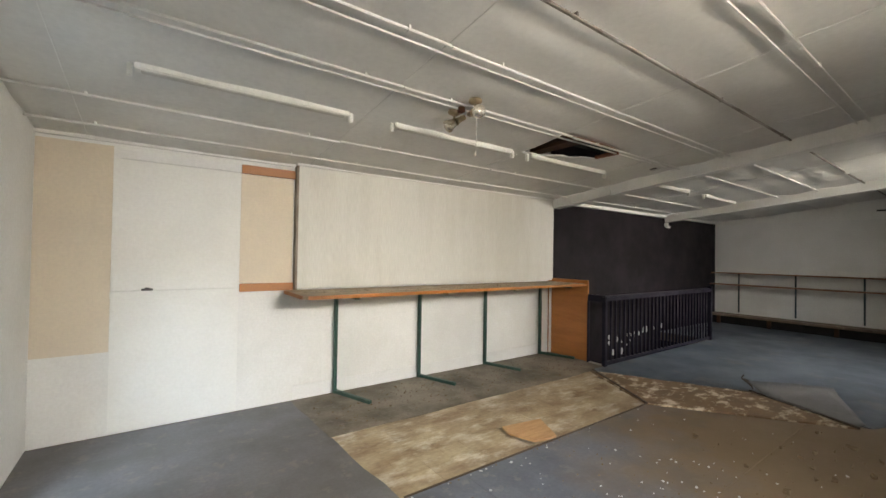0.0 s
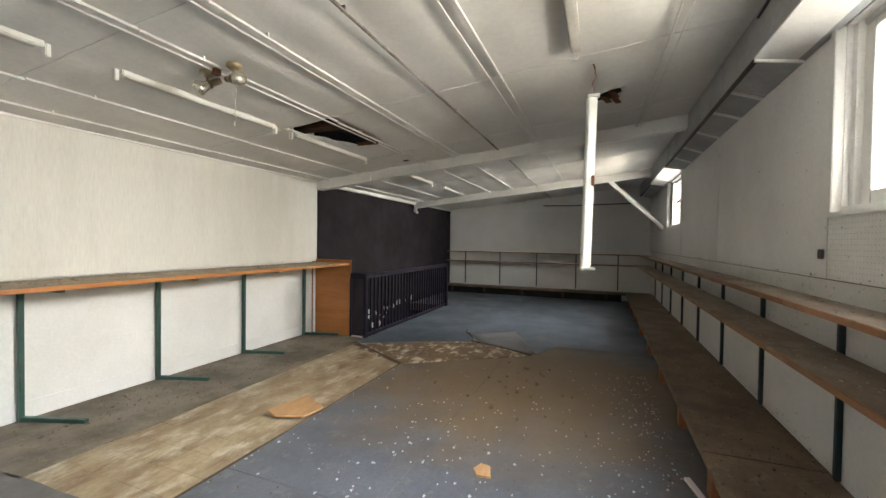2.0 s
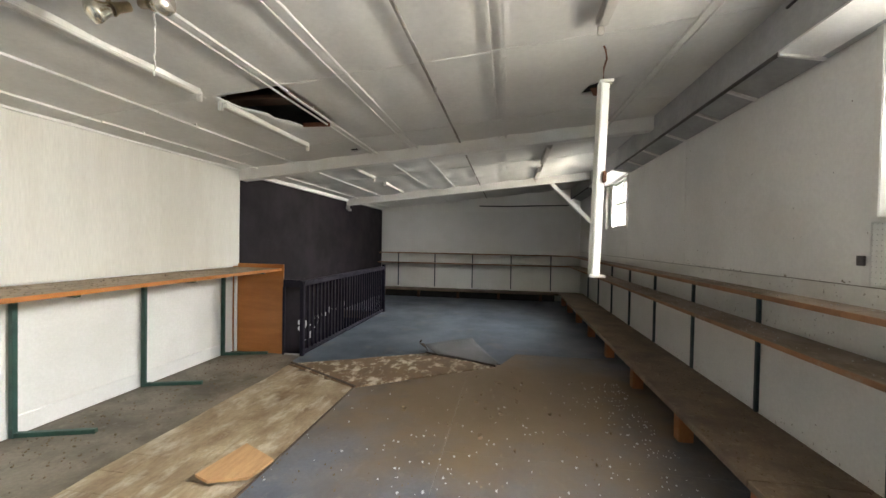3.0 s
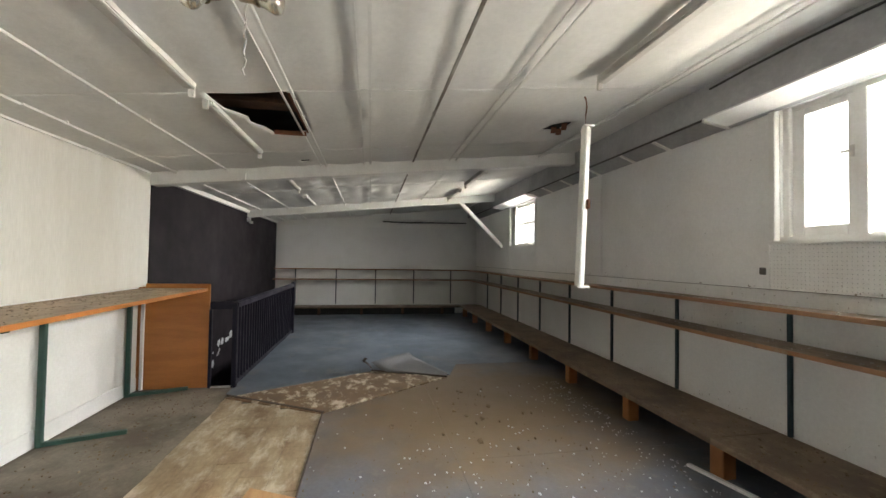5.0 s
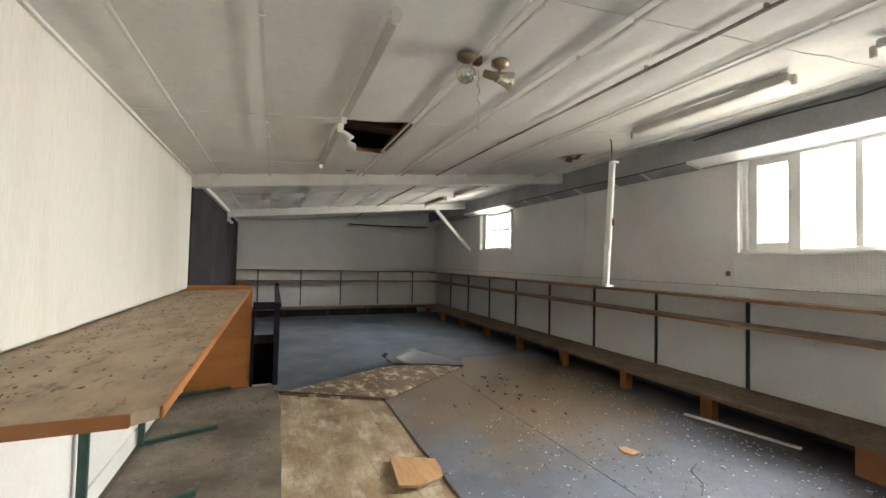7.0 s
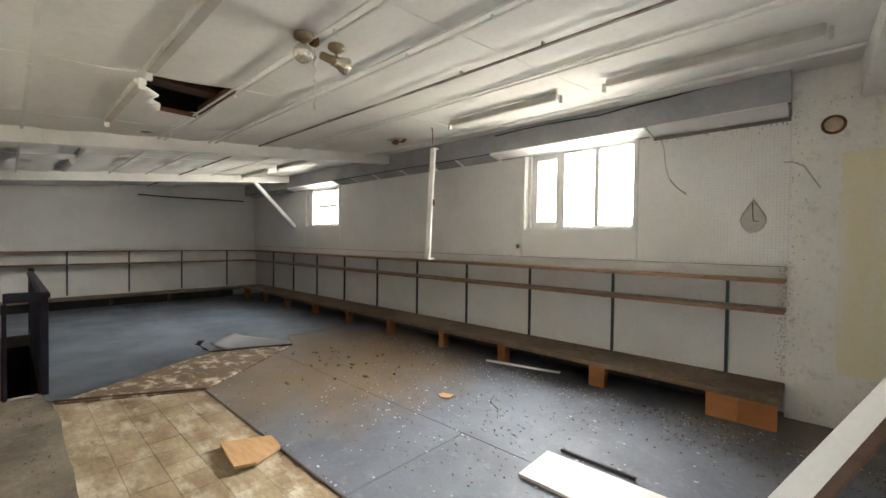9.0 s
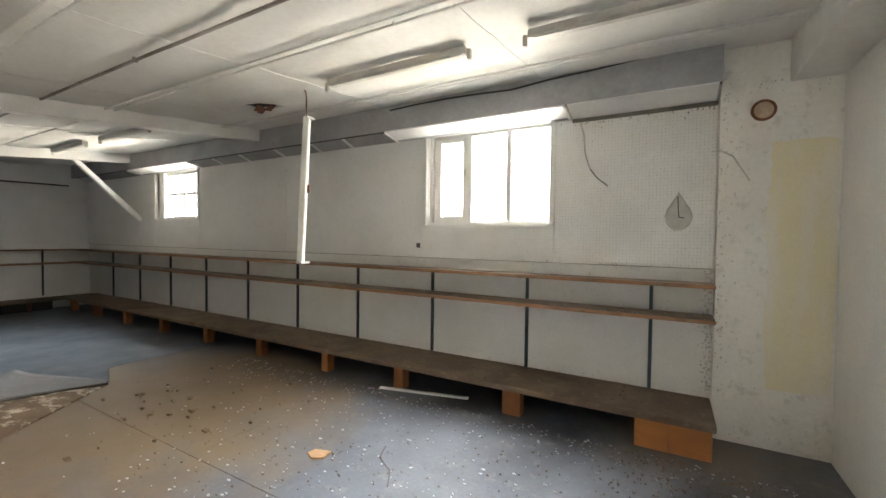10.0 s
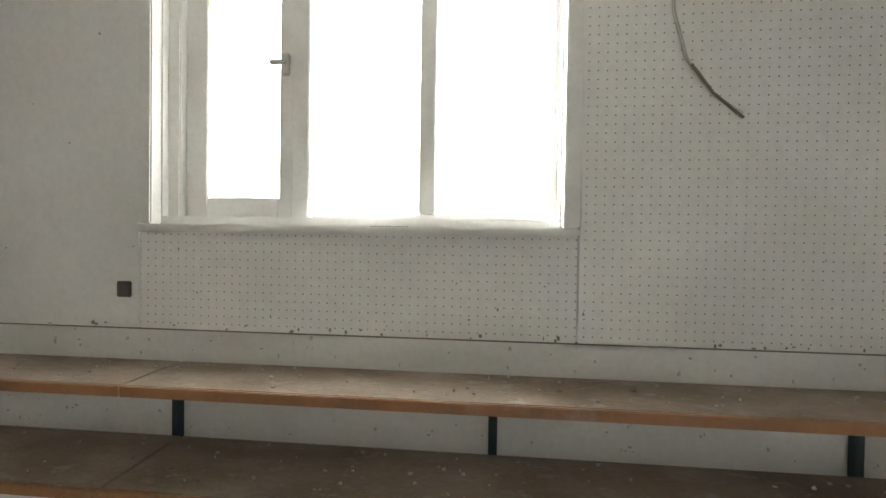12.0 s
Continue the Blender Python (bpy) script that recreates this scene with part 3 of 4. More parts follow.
win = empty("window_2", "small white window with glazing bars", "window", kind="structure")
x0, x1, z0, z1 = W2
bar("architrave", [(x0, x0 + 0.05, YP - 0.1, YP + 0.012, z0 + 0.004, z1)], win)
bar("architrave", [(x1 - 0.05, x1, YP - 0.1, YP + 0.012, z0 + 0.004, z1)], win)
bar("inner_stop", [(x1 - 0.22, x1 - 0.051, -1.34, -1.24, z0 + 0.02, z1)], win)
bar("window_sill", [(x0 + 0.001, x1 - 0.001, -1.36, YP + 0.016, z0 - 0.022, z0 + 0.002)], win)
bar("bottom_rail", [(x0 + 0.05, x1 - 0.22, -1.335, -1.275, z0 + 0.004, z0 + 0.05)], win)
bar("top_rail", [(x0 + 0.05, x1 - 0.22, -1.335, -1.275, z1 - 0.04, z1)], win)
xm = (x0 + x1 - 0.17) / 2
bar("mullion", [(xm - 0.02, xm + 0.02, -1.33, -1.28, z0 + 0.05, z1 - 0.04)], win)
for xa, xb in ((x0 + 0.05, xm - 0.02), (xm + 0.02, x1 - 0.22)):
    zm = (z0 + z1) / 2 + 0.03
    bar("glazing_bar", [(xa, xb, -1.32, -1.285, zm - 0.018, zm + 0.018)], win)
    bar("glazing_bar", [((xa + xb) / 2 - 0.016, (xa + xb) / 2 + 0.016, -1.318, -1.287, z0 + 0.05, z1 - 0.04)], win)
    g = part("pane", boxes((xa, xb, -1.306, -1.302, z0 + 0.05, z1 - 0.04)), glass, win)
    g.visible_shadow = False

# ---- floor ----
base_floor = structure("floor", boxes((XB, XF, YW, YS, -0.16, -0.008), (XB, XS0, YS, YN, -0.16, -0.008), (XS1, XF, YS, YN, -0.16, -0.008)), subfloor, "worn floor with vinyl sheets and bare patch", "floor")


def sheet(outline, material, label, lift=0.0):
    return part("vinyl_sheet", slab(bmesh.new(), outline, -0.0078, 0.0 + lift), material, base_floor, label)


sheet(ragged((1.10, 3.83), (1.13, 2.90), 5, 0.01, 1) + ragged((1.13, 2.90), (4.40, 2.885), 14, 0.012, 2) + [(4.55, 2.935), (XS0, 2.935), (XS0, 3.83)], vinyl_side, "brown-grey dusty vinyl strip")
sheet([(XB + 0.003, 3.83), (1.09, 3.83)] + ragged((1.095, 3.80), (1.20, 1.93), 9, 0.012, 3) + [(1.20, 1.93), (XB + 0.003, 1.93)], vinyl_grey, "dark grey scuffed vinyl")
sheet([(XB + 0.003, 1.926), (XB + 0.003, 0.92), (1.66, 0.92), (1.66, 1.926)], vinyl_dusty, "blue-grey vinyl with dust and paint flakes")
sheet([(1.664, 1.926), (1.664, 0.92), (4.66, 0.92)] + ragged((4.66, 0.92), (3.90, 1.926), 6, 0.008, 4) + [(3.88, 1.926)], vinyl_dusty, "blue-grey vinyl with dust and paint flakes")
sheet([(XB + 0.003, 0.916), (XB + 0.003, YW), (2.9, YW), (2.9, 0.916)], vinyl_dusty, "blue-grey vinyl with dust and paint flakes", 0.001)
sheet([(2.904, 0.916), (2.904, YW), (5.4, YW), (5.4, 0.4), (4.93, 0.57), (4.67, 0.916)], vinyl_dusty, "blue-grey vinyl with dust and paint flakes")
sheet([(5.404, 0.40), (5.404, YW), (XF, YW), (XF, YN), (XS1, YN), (XS1, YS - 0.005), (4.56, YS - 0.005), (4.46, 2.86), (5.16, 1.47), (4.94, 0.575)], vinyl_blue, "slate blue vinyl, cleaner than the rest")

# bare patch of old square tiles
tile_mesh = {}
rnd = random.Random(3)
nx, ny, px, py = 17, 5, 0.194, 0.193
for i in range(nx):
    for j in range(ny):
        xa, ya = 1.14 + i * px, 1.936 + j * py
        if xa + px * 0.5 > 3.92 + (ya + py / 2 - 1.93) * 0.52:
            continue
        v = rnd.randint(0, 3)
        if v not in tile_mesh:
            r2 = random.Random(20 + v)
            bm = boxes((0.0015, px - 0.0015, 0.0015, py - 0.0015, 0, 0.005 + r2.uniform(-0.0006, 0.0006)))
            tile_mesh[v] = mesh_of("tile", bm, tile_old)
        t = new("tile", tile_mesh[v])
        t.parent = base_floor
        t.location = (xa, ya, -0.008)

# vinyl folded back: its brown underside, dark cut edges, and the lifted grey corner
fold = empty("folded_vinyl", "vinyl sheet folded back, showing brown backing with white residue", "vinyl sheet")
bm = bmesh.new()
A, B, C, D = Vector((4.40, 2.89)), Vector((3.875, 1.93)), Vector((4.82, 0.63)), Vector((5.17, 1.46))
N = 26
rows = []
for i in range(N + 1):
    row = []
    for j in range(N + 1):
        u, v = i / N, j / N
        p = A.lerp(B, u).lerp(D.lerp(C, u), v)
        lift = 0.012 + 0.022 * math.sin(math.pi * u) * v * (1 - v) * 2 + 0.006 * noise.noise(Vector((p.x * 3, p.y * 3, 1)))
        row.append(bm.verts.new((p.x, p.y, lift)))
    rows.append(row)
for i in range(N):
    for j in range(N):
        bm.faces.new((rows[i][j], rows[i][j + 1], rows[i + 1][j + 1], rows[i + 1][j])).smooth = True
e = bmesh.ops.extrude_face_region(bm, geom=bm.faces[:])
for v in e["geom"]:
    if isinstance(v, bmesh.types.BMVert):
        v.co.z = -0.004
part("backing", bm, sheet_back, fold, "brown backing with white glue residue")
part("cut_edge", beam_between(beam_between(bmesh.new(), (4.45, 2.89, 0.012), (3.88, 1.92, 0.014), 0.02, 0.018), (3.885, 1.93, 0.004), (1.22, 1.93, 0.003), 0.010, 0.009), vinyl_edge, fold, "dark cut edge")
bm = bmesh.new()
rows = []
for i in range(15):
    u = i / 14
    a = Vector((5.14, 1.50, 0.016)).lerp(Vector((4.81, 0.64, 0.02)), u)
    row = []
    for j in range(9):
        v = j / 8
        far = Vector((5.86, 0.98, 0.03)).lerp(Vector((4.90, 0.61, 0.02)), u)
        p = a.lerp(far, v)
        p.z += 0.010 * math.sin(math.pi * v) * (1 - u) + 0.10 * max(0, 1 - u / 0.22) ** 1.5 * (1 - 0.75 * v) + 0.01
        row.append(bm.verts.new(p))
    rows.append(row)
for i in range(14):
    for j in range(8):
        bm.faces.new((rows[i][j], rows[i][j + 1], rows[i + 1][j + 1], rows[i + 1][j])).smooth = True
e = bmesh.ops.extrude_face_region(bm, geom=bm.faces[:])
for v in e["geom"]:
    if isinstance(v, bmesh.types.BMVert):
        v.co.z -= 0.006
part("curled_corner", bm, vinyl_grey, fold, "lifted grey corner of the vinyl")
bm = bmesh.new()
curl = []
for i in range(7):
    a = radians(-70 + 38 * i)
    ring = [bm.verts.new((5.20 + 0.045 * math.cos(a) + (0.10 * k), 1.53 + 0.05 * math.sin(a) + 0.03 * k, 0.02 + 0.14 * i / 6 + 0.02 * k * math.sin(i))) for k in (0, 1)]
    curl.append(ring)
for a, b in zip(curl, curl[1:]):
    bm.faces.new((a[0], a[1], b[1], b[0])).smooth = True
e = bmesh.ops.extrude_face_region(bm, geom=bm.faces[:])
for v in e["geom"]:
    if isinstance(v, bmesh.types.BMVert):
        v.co.y += 0.006
part("rolled_tip", bm, vinyl_edge, fold, "dark rolled-up tip of the torn vinyl")
part("fold_edge", rod(bmesh.new(), [(5.16, 1.50, 0.02), (4.99, 1.06, 0.024), (4.80, 0.63, 0.018)], 0.010), vinyl_edge, fold, "dark rolled edge of the fold")

# ---- stairwell ----
structure("stairwell_side", boxes((XS0, XS1, YS - 0.06, YS, -2.6, -0.16), (XS1, XS1 + 0.1, YS, YN, -2.6, -0.16), (XS0 - 0.1, XS0, YS, YN, -2.6, -0.165)), dark_paint, "dark painted stairwell lining", "wall")
structure("stairwell_bottom", boxes((XS0 - 0.1, XS1 + 0.1, YS, YN, -2.65, -2.6)), subfloor, "floor at the foot of the stairs", "floor")
stair = empty("staircase", "dark wooden stairs going down", "stairs", kind="structure")
for k in range(12):
    x = XS0 + 0.03 + 0.25 * k
    part("tread", boxes((x, x + 0.28, YS + 0.01, YD - 0.004, -0.19 * (k + 1) - 0.03, -0.19 * (k + 1)), bevel=0.006), attic_wood, stair)
    part("riser", boxes((x - 0.006, x + 0.014, YS + 0.01, YD - 0.004, -0.19 * (k + 1), -0.19 * k - 0.035)), dark_paint, stair)
structure("threshold", boxes((XS0 - 0.05, XS0 - 0.008, 2.97, 3.16, -0.002, 0.012), bevel=0.003), plaster, "pale worn threshold strip", "trim")

rail = empty("stair_railing", "dark painted wooden railing round the stairwell", "railing")
part("newel_post", boxes((4.735, 4.785, 2.905, 2.955, 0.0, 0.90), bevel=0.005), rail_paint, rail)
part("newel_post", boxes((7.87, 7.93, 2.89, 2.95, 0.0, 0.93), bevel=0.005), rail_paint, rail)
part("handrail", boxes((4.72, 7.95, 2.893, 2.962, 0.835, 0.90), bevel=0.012), rail_paint, rail)
part("bottom_rail", boxes((4.785, 7.87, 2.91, 2.945, 0.02, 0.06), bevel=0.004), rail_paint, rail)
part("gate_rail", boxes((4.745, 4.775, 2.956, 3.178, 0.82, 0.905), bevel=0.005), rail_paint, rail)
part("gate_post", boxes((4.745, 4.775, 3.155, 3.185, 0.0, 0.82), bevel=0.004), rail_paint, rail)
bal = mesh_of("baluster", boxes((-0.012, 0.012, -0.012, 0.012, 0.06, 0.836)), rail_paint)
for k in range(28):
    b = new("baluster", bal)
    b.parent = rail
    b.location = (4.90 + k * 0.106, 2.928, 0)

# ---- long counter ----
counter = empty("wall_counter", "long wall counter with dusty top and orange edge", "counter")
part("top", slab(bmesh.new(), [(1.02, YN - 0.045), (1.02, 3.26), (1.05, 3.215), (4.765, 3.215), (4.765, YN - 0.045)], 1.012, 1.040), counter_top, counter, "dusty brown laminate top")
part("front_edge", boxes((1.05, 4.765, 3.207, 3.2145, 1.010, 1.0405), bevel=0.002), orange_wood, counter, "orange wood edge strip")
part("end_edge", boxes((1.012, 1.0195, 3.26, YN - 0.046, 1.010, 1.0405), bevel=0.002), orange_wood, counter, "orange wood edge strip")
for x in (1.52, 2.51, 3.51, 4.56):
    st = part("bracket_stand", boxes((x - 0.016, x + 0.016, YN - 0.062, YN - 0.022, 0.0, 1.011), bevel=0.003), green_metal, counter, "dark green steel stand")
    part("foot", beam_between(bmesh.new(), (x, YN - 0.04, 0.02), (x + 0.17, 3.36, 0.016), 0.036, 0.032, 0.003), green_metal, st)
    part("arm", beam_between(bmesh.new(), (x, YN - 0.06, 0.996), (x, 3.30, 0.996), 0.036, 0.028, 0.003), green_metal, st)
panel = empty("divider_board", "orange-brown wood divider closing the counter", "divider")
part("board", boxes((4.770, 4.796, 3.19, 3.798, 0.002, 1.085), (4.7705, 4.7955, 3.7985, YN - 0.002, 0.002, 1.05), bevel=0.004), orange_wood, panel)
part("batten", boxes((4.742, 4.769, YN - 0.075, YN - 0.046, 0.004, 1.005), bevel=0.003), panel_paint, panel, "pale upright batten")

# ---- shelves and bench along the window wall ----
def shelf_posts(parent, places, along_x):
    for p in places:
        r = (p - 0.013, p + 0.013, YW + 0.002, YW + 0.028, 0.25, 1.095) if along_x else (XF - 0.028, XF - 0.002, p - 0.013, p + 0.013, 0.25, 1.095)
        part("shelf_upright", boxes(r, bevel=0.003), teal_metal, parent, "dark teal steel upright")


shelves = empty("wall_shelves", "two long dusty wooden shelves on steel uprights", "shelf")
SHELF_ENDS = (-0.018, 2.36, 4.74, 7.12, XF - 0.03)
for xa, xb in zip(SHELF_ENDS, SHELF_ENDS[1:]):
    part("upper_shelf", boxes((xa + 0.002, xb - 0.002, YW + 0.03, -0.972, 1.090, 1.112), bevel=0.003), shelf_dust, shelves)
    part("upper_edge", boxes((xa + 0.002, xb - 0.002, -0.9715, -0.962, 1.084, 1.1125), bevel=0.002), shelf_wood, shelves, "reddish wood edge strip")
    part("lower_shelf", boxes((xa + 0.002, xb - 0.002, YW + 0.03, -0.912, 0.853, 0.875), bevel=0.003), shelf_dust, shelves)
    part("lower_edge", boxes((xa + 0.002, xb - 0.002, -0.9115, -0.902, 0.849, 0.8755), bevel=0.002), shelf_wood, shelves, "reddish wood edge strip")
shelf_posts(shelves, [0.385 + k for k in range(10)], True)
for k in range(10):
    x = 0.385 + k
    for z, y in ((1.090, -1.0), (0.853, -0.93)):
        bm = bmesh.new()
        beam_between(bm, (x, YW + 0.03, z - 0.012), (x, y, z - 0.006), 0.022, 0.012)
        part("shelf_arm", bm, teal_metal, shelves)

far_shelves = empty("end_wall_shelves", "two long wooden shelves on the end wall", "shelf")
for name, z, x in (("upper_shelf", 1.094, XF - 0.20), ("lower_shelf", 0.846, XF - 0.28)):
    part(name, boxes((x, XF - 0.03, -0.97, YD - 0.004, z, z + 0.022), bevel=0.003), shelf_dust, far_shelves)
    part("shelf_edge", boxes((x - 0.009, x - 0.0005, -0.97, YD - 0.004, z - 0.002, z + 0.0225), bevel=0.002), shelf_wood, far_shelves)
shelf_posts(far_shelves, [-0.52 + 0.961 * k for k in range(5)], False)

bench = empty("low_bench", "low dusty wooden bench on block legs", "bench")
for xa, xb in ((-0.018, 2.46), (2.462, 4.94), (4.942, 7.4), (7.402, XF - 0.35)):
    part("seat_board", boxes((xa, xb, YW + 0.002, -0.665, 0.205, 0.247), bevel=0.005), bench_top, bench, "dust-brown board")
for xa, xb in ((1.27, 1.42), (2.395, 2.50), (3.35, 3.44), (4.42, 4.51), (5.5, 5.59), (6.6, 6.69), (7.7, 7.79), (8.75, 8.84), (9.7, 9.79)):
    part("leg", boxes((xa, xb, -0.80, -0.70, 0.0, 0.204), bevel=0.004), leg_wood, bench, "orange-brown wood block")
part("end_block", boxes((0.0, 0.24, -0.725, -0.70, 0.0, 0.204), bevel=0.003), orange_wood, bench, "orange-brown wood board")
part("end_block", boxes((0.243, 0.45, -0.722, -0.697, 0.0, 0.204), bevel=0.003), orange_wood, bench, "orange-brown wood board")
# near-black board standing in for the deep shade under the bench
part("back_board", boxes((0.46, XF - 0.4, -1.20, -1.17, 0.0, 0.204)), attic_and_shade_dark, bench)
far_bench = empty("end_wall_bench", "low wooden bench along the end wall", "bench")
part("seat_board", boxes((XF - 0.345, XF - 0.002, YW + 0.01, YD - 0.004, 0.175, 0.217), bevel=0.005), bench_top, far_bench)
# dark leg wood and near-black board stand in for shade under this bench
for y in (-0.3, 0.7, 1.7, 2.7, 3.6):
    part("leg", boxes((XF - 0.26, XF - 0.2, y, y + 0.06, 0.0, 0.174), bevel=0.004), attic_wood, far_bench)
part("back_board", boxes((XF - 0.19, XF - 0.17, -0.6, YD - 0.004, 0.0, 0.174)), attic_and_shade_dark, far_bench)


# ---- lamps ----
def tube_fitting(x0, x1, y, rise, material, label):
    z = ceil_z(y) - 0.012 + rise
    ob = empty("fluorescent_fitting", label, "ceiling light", "fluorescent fittings")
    part("body", boxes((x0 + 0.02, x1 - 0.02, y - 0.032, y + 0.032, z - 0.05, z), bevel=0.006), material, ob)
    part("cover_tray", boxes((x0 + 0.05, x1 - 0.05, y - 0.022, y + 0.022, z - 0.056, z - 0.0505), bevel=0.002), enamel_dirty, ob, "dusty tray face")
    for x in (x0, x1):
        part("lamp_holder", boxes((x - 0.012, x + 0.012, y - 0.016, y + 0.016, z - 0.086, z - 0.02), bevel=0.004), material, ob)
    return ob


for xa, xb in ((-0.10, 1.12), (1.44, 2.70), (2.90, 4.17), (5.0, 6.25), (6.75, 7.95)):
    tube_fitting(xa, xb, 2.58, 0.032, enamel, "bare cream fluorescent batten without a tube")
for xa, xb in ((-0.22, 1.03), (1.39, 2.61), (5.3, 6.5), (6.9, 8.0)):
    tube_fitting(xa, xb, 0.045, 0.0, enamel_dirty, "bare dusty fluorescent batten without a tube")

hang = empty("hanging_fitting", "cream fluorescent batten hanging upright from one wire", "ceiling light")
part("body", beam_between(bmesh.new(), (2.938, -0.048, 2.40), (2.984, -0.024, 1.195), 0.062, 0.05, 0.006), enamel, hang)
part("lamp_holder", boxes((2.90, 2.955, -0.10, -0.02, 2.395, 2.412), bevel=0.003), enamel, hang)
part("lamp_holder", boxes((2.94, 3.005, -0.09, 0.01, 1.183, 1.20), bevel=0.003), enamel, hang)
part("hook_wire", rod(bmesh.new(), [(2.94, -0.045, 2.41), (2.95, -0.05, 2.5), (2.97, -0.07, 2.56), (2.965, -0.06, 2.62), (2.97, -0.05, 2.645)], 0.006), rust, hang, "rusty hook wire")
part("end_cap", boxes((2.92, 2.985, -0.075, -0.055, 1.78, 1.85), bevel=0.003), rust, hang, "small rusty bracket")


def spot(at, aim, label):
    ob = empty("spotlight", label, "spotlight", "ceiling spotlights")
    base = Vector(at)
    part("base", lathe(bmesh.new(), ((0.045, 0.0), (0.045, -0.02), (0.02, -0.035)), Matrix.Translation(base)), brass, ob)
    part("stem", rod(bmesh.new(), [base, base + Vector((0, 0, -0.075))], 0.008), brass, ob)
    d = Vector(aim).normalized()
    m = Matrix.Translation(base + Vector((0, 0, -0.085)) - d * 0.06) @ d.to_track_quat("Z", "Y").to_matrix().to_4x4()
    part("holder", lathe(bmesh.new(), ((0.012, -0.03), (0.02, -0.025), (0.022, 0.03), (0.03, 0.045)), m), brass, ob)
    part("bulb", lathe(bmesh.new(), ((0.024, 0.04), (0.030, 0.07), (0.042, 0.10), (0.047, 0.115), (0.043, 0.127), (0.026, 0.136), (0.004, 0.140)), m), bulb_silver, ob, "silvered reflector bulb")


spot((1.70, 2.15, ceil_z(2.15) - 0.015), (-0.7, 0.35, -0.5), "ceiling spotlight with silvered reflector bulb")
spot((1.72, 1.95, ceil_z(1.95) - 0.015), (-0.22, -0.95, -0.18), "ceiling spotlight with silvered bulb turned aside")
thing("ceiling_junction", boxes((1.69, 1.73, 2.065, 2.105, ceil_z(2.1) - 0.05, ceil_z(2.1) - 0.01), bevel=0.004), rust, "small dark ceiling junction box between spotlights", "box")
pts = [(1.80 + 0.006 * math.sin(k * 1.9), 2.03 + 0.006 * math.cos(k * 1.7), ceil_z(2.03) - 0.03 - 0.02 * k) for k in range(17)]
thing("dangling_wire", rod(bmesh.new(), pts, 0.004, 5), enamel_dirty, "thin pale wire dangling from the ceiling", "wire")

# ---- small fixtures on walls and beams ----
thing("wall_socket", boxes((2.53, 2.575, YP, YP + 0.012, 1.31, 1.36), bevel=0.003), tar, "small dark open socket on the panel", "socket")
thing("wall_cable", rod(bmesh.new(), [(0.95, YP + 0.006, 2.40), (0.915, YP + 0.008, 2.30), (0.905, YP + 0.006, 2.15), (0.87, YP + 0.008, 2.02), (0.80, YP + 0.008, 1.92), (0.72, YP + 0.01, 1.864)], 0.0045), enamel_dirty, "loose painted cable hanging on the pegboard", "cable")
thing("wall_cable", rod(bmesh.new(), [(0.86, YP + 0.016, 2.0), (0.80, YP + 0.012, 1.922), (0.72, YP + 0.014, 1.852)], 0.004), plaster_dark, "bare dark end of the loose cable", "cable")
thing("pier_cable", rod(bmesh.new(), [(0.02, YP + 0.05, 2.06), (-0.03, -1.09, 2.05), (-0.10, -1.093, 2.01), (-0.15, -1.09, 1.92), (-0.20, -1.088, 1.83)], 0.005), enamel_dirty, "thin loose cable on the pier", "cable")
bm = bmesh.new()
rnd = random.Random(2)
ring = []
for k in range(28):
    a = 2 * math.pi * k / 28
    r = 0.092 if math.sin(a) < 0.3 else 0.092 + 0.085 * max(0, math.sin(a) - 0.3) ** 1.2
    w = 1.0 if math.sin(a) < 0.3 else max(0.12, 1.0 - (math.sin(a) - 0.3) * 1.15)
    ring.append((0.216 + r * math.cos(a) * w + rnd.uniform(-0.004, 0.004), 1.60 + r * 1.25 * math.sin(a) + rnd.uniform(-0.004, 0.004)))
lo = [bm.verts.new((x, YP - 0.001, z)) for x, z in ring]
hi = [bm.verts.new((0.216 + (x - 0.216) * 0.86, YP + 0.010, 1.60 + (z - 1.60) * 0.88)) for x, z in ring]
for k in range(28):
    bm.faces.new((lo[k], lo[(k + 1) % 28], hi[(k + 1) % 28], hi[k]))
bm.faces.new(hi)
patch = thing("plaster_patch", bm, plaster, "grey teardrop patch of filler on pegboard", "patch")
bm = bmesh.new()
for a, b in (((0.222, 1.75), (0.218, 1.64)), ((0.218, 1.64), (0.212, 1.59)), ((0.212, 1.592), (0.178, 1.586))):
    beam_between(bm, (a[0], YP + 0.012, a[1]), (b[0], YP + 0.012, b[1]), 0.006, 0.008)
part("crack", bm, tar, patch, "dark split")
pts = [(2.75 - 0.32 * k, -0.944 + 0.004 * math.sin(k), 2.69 + 0.015 * math.sin(k * 0.9) + 0.012 * k * (k > 4) * 0.6) for k in range(9)]
thing("beam_cable", rod(bmesh.new(), pts, 0.008), cable_dark, "sagging dark cable along the beam", "cable")
thing("ceiling_pipe", rod(bmesh.new(), [(XB, -0.52, ceil_z(-0.52) - 0.03), (2.9, -0.5, ceil_z(-0.5) - 0.03), (4.78, -0.46, ceil_z(-0.46) - 0.03)], 0.009), ceiling_paint, "thin painted pipe under the ceiling", "pipe")
thing("ceiling_pipe", rod(bmesh.new(), [(XB, -0.56, ceil_z(-0.56) - 0.03), (1.8, -0.58, ceil_z(-0.58) - 0.03), (2.9, -0.56, ceil_z(-0.56) - 0.03), (4.78, -0.50, ceil_z(-0.5) - 0.035)], 0.006), ceiling_paint, "thin painted pipe under the ceiling", "pipe")
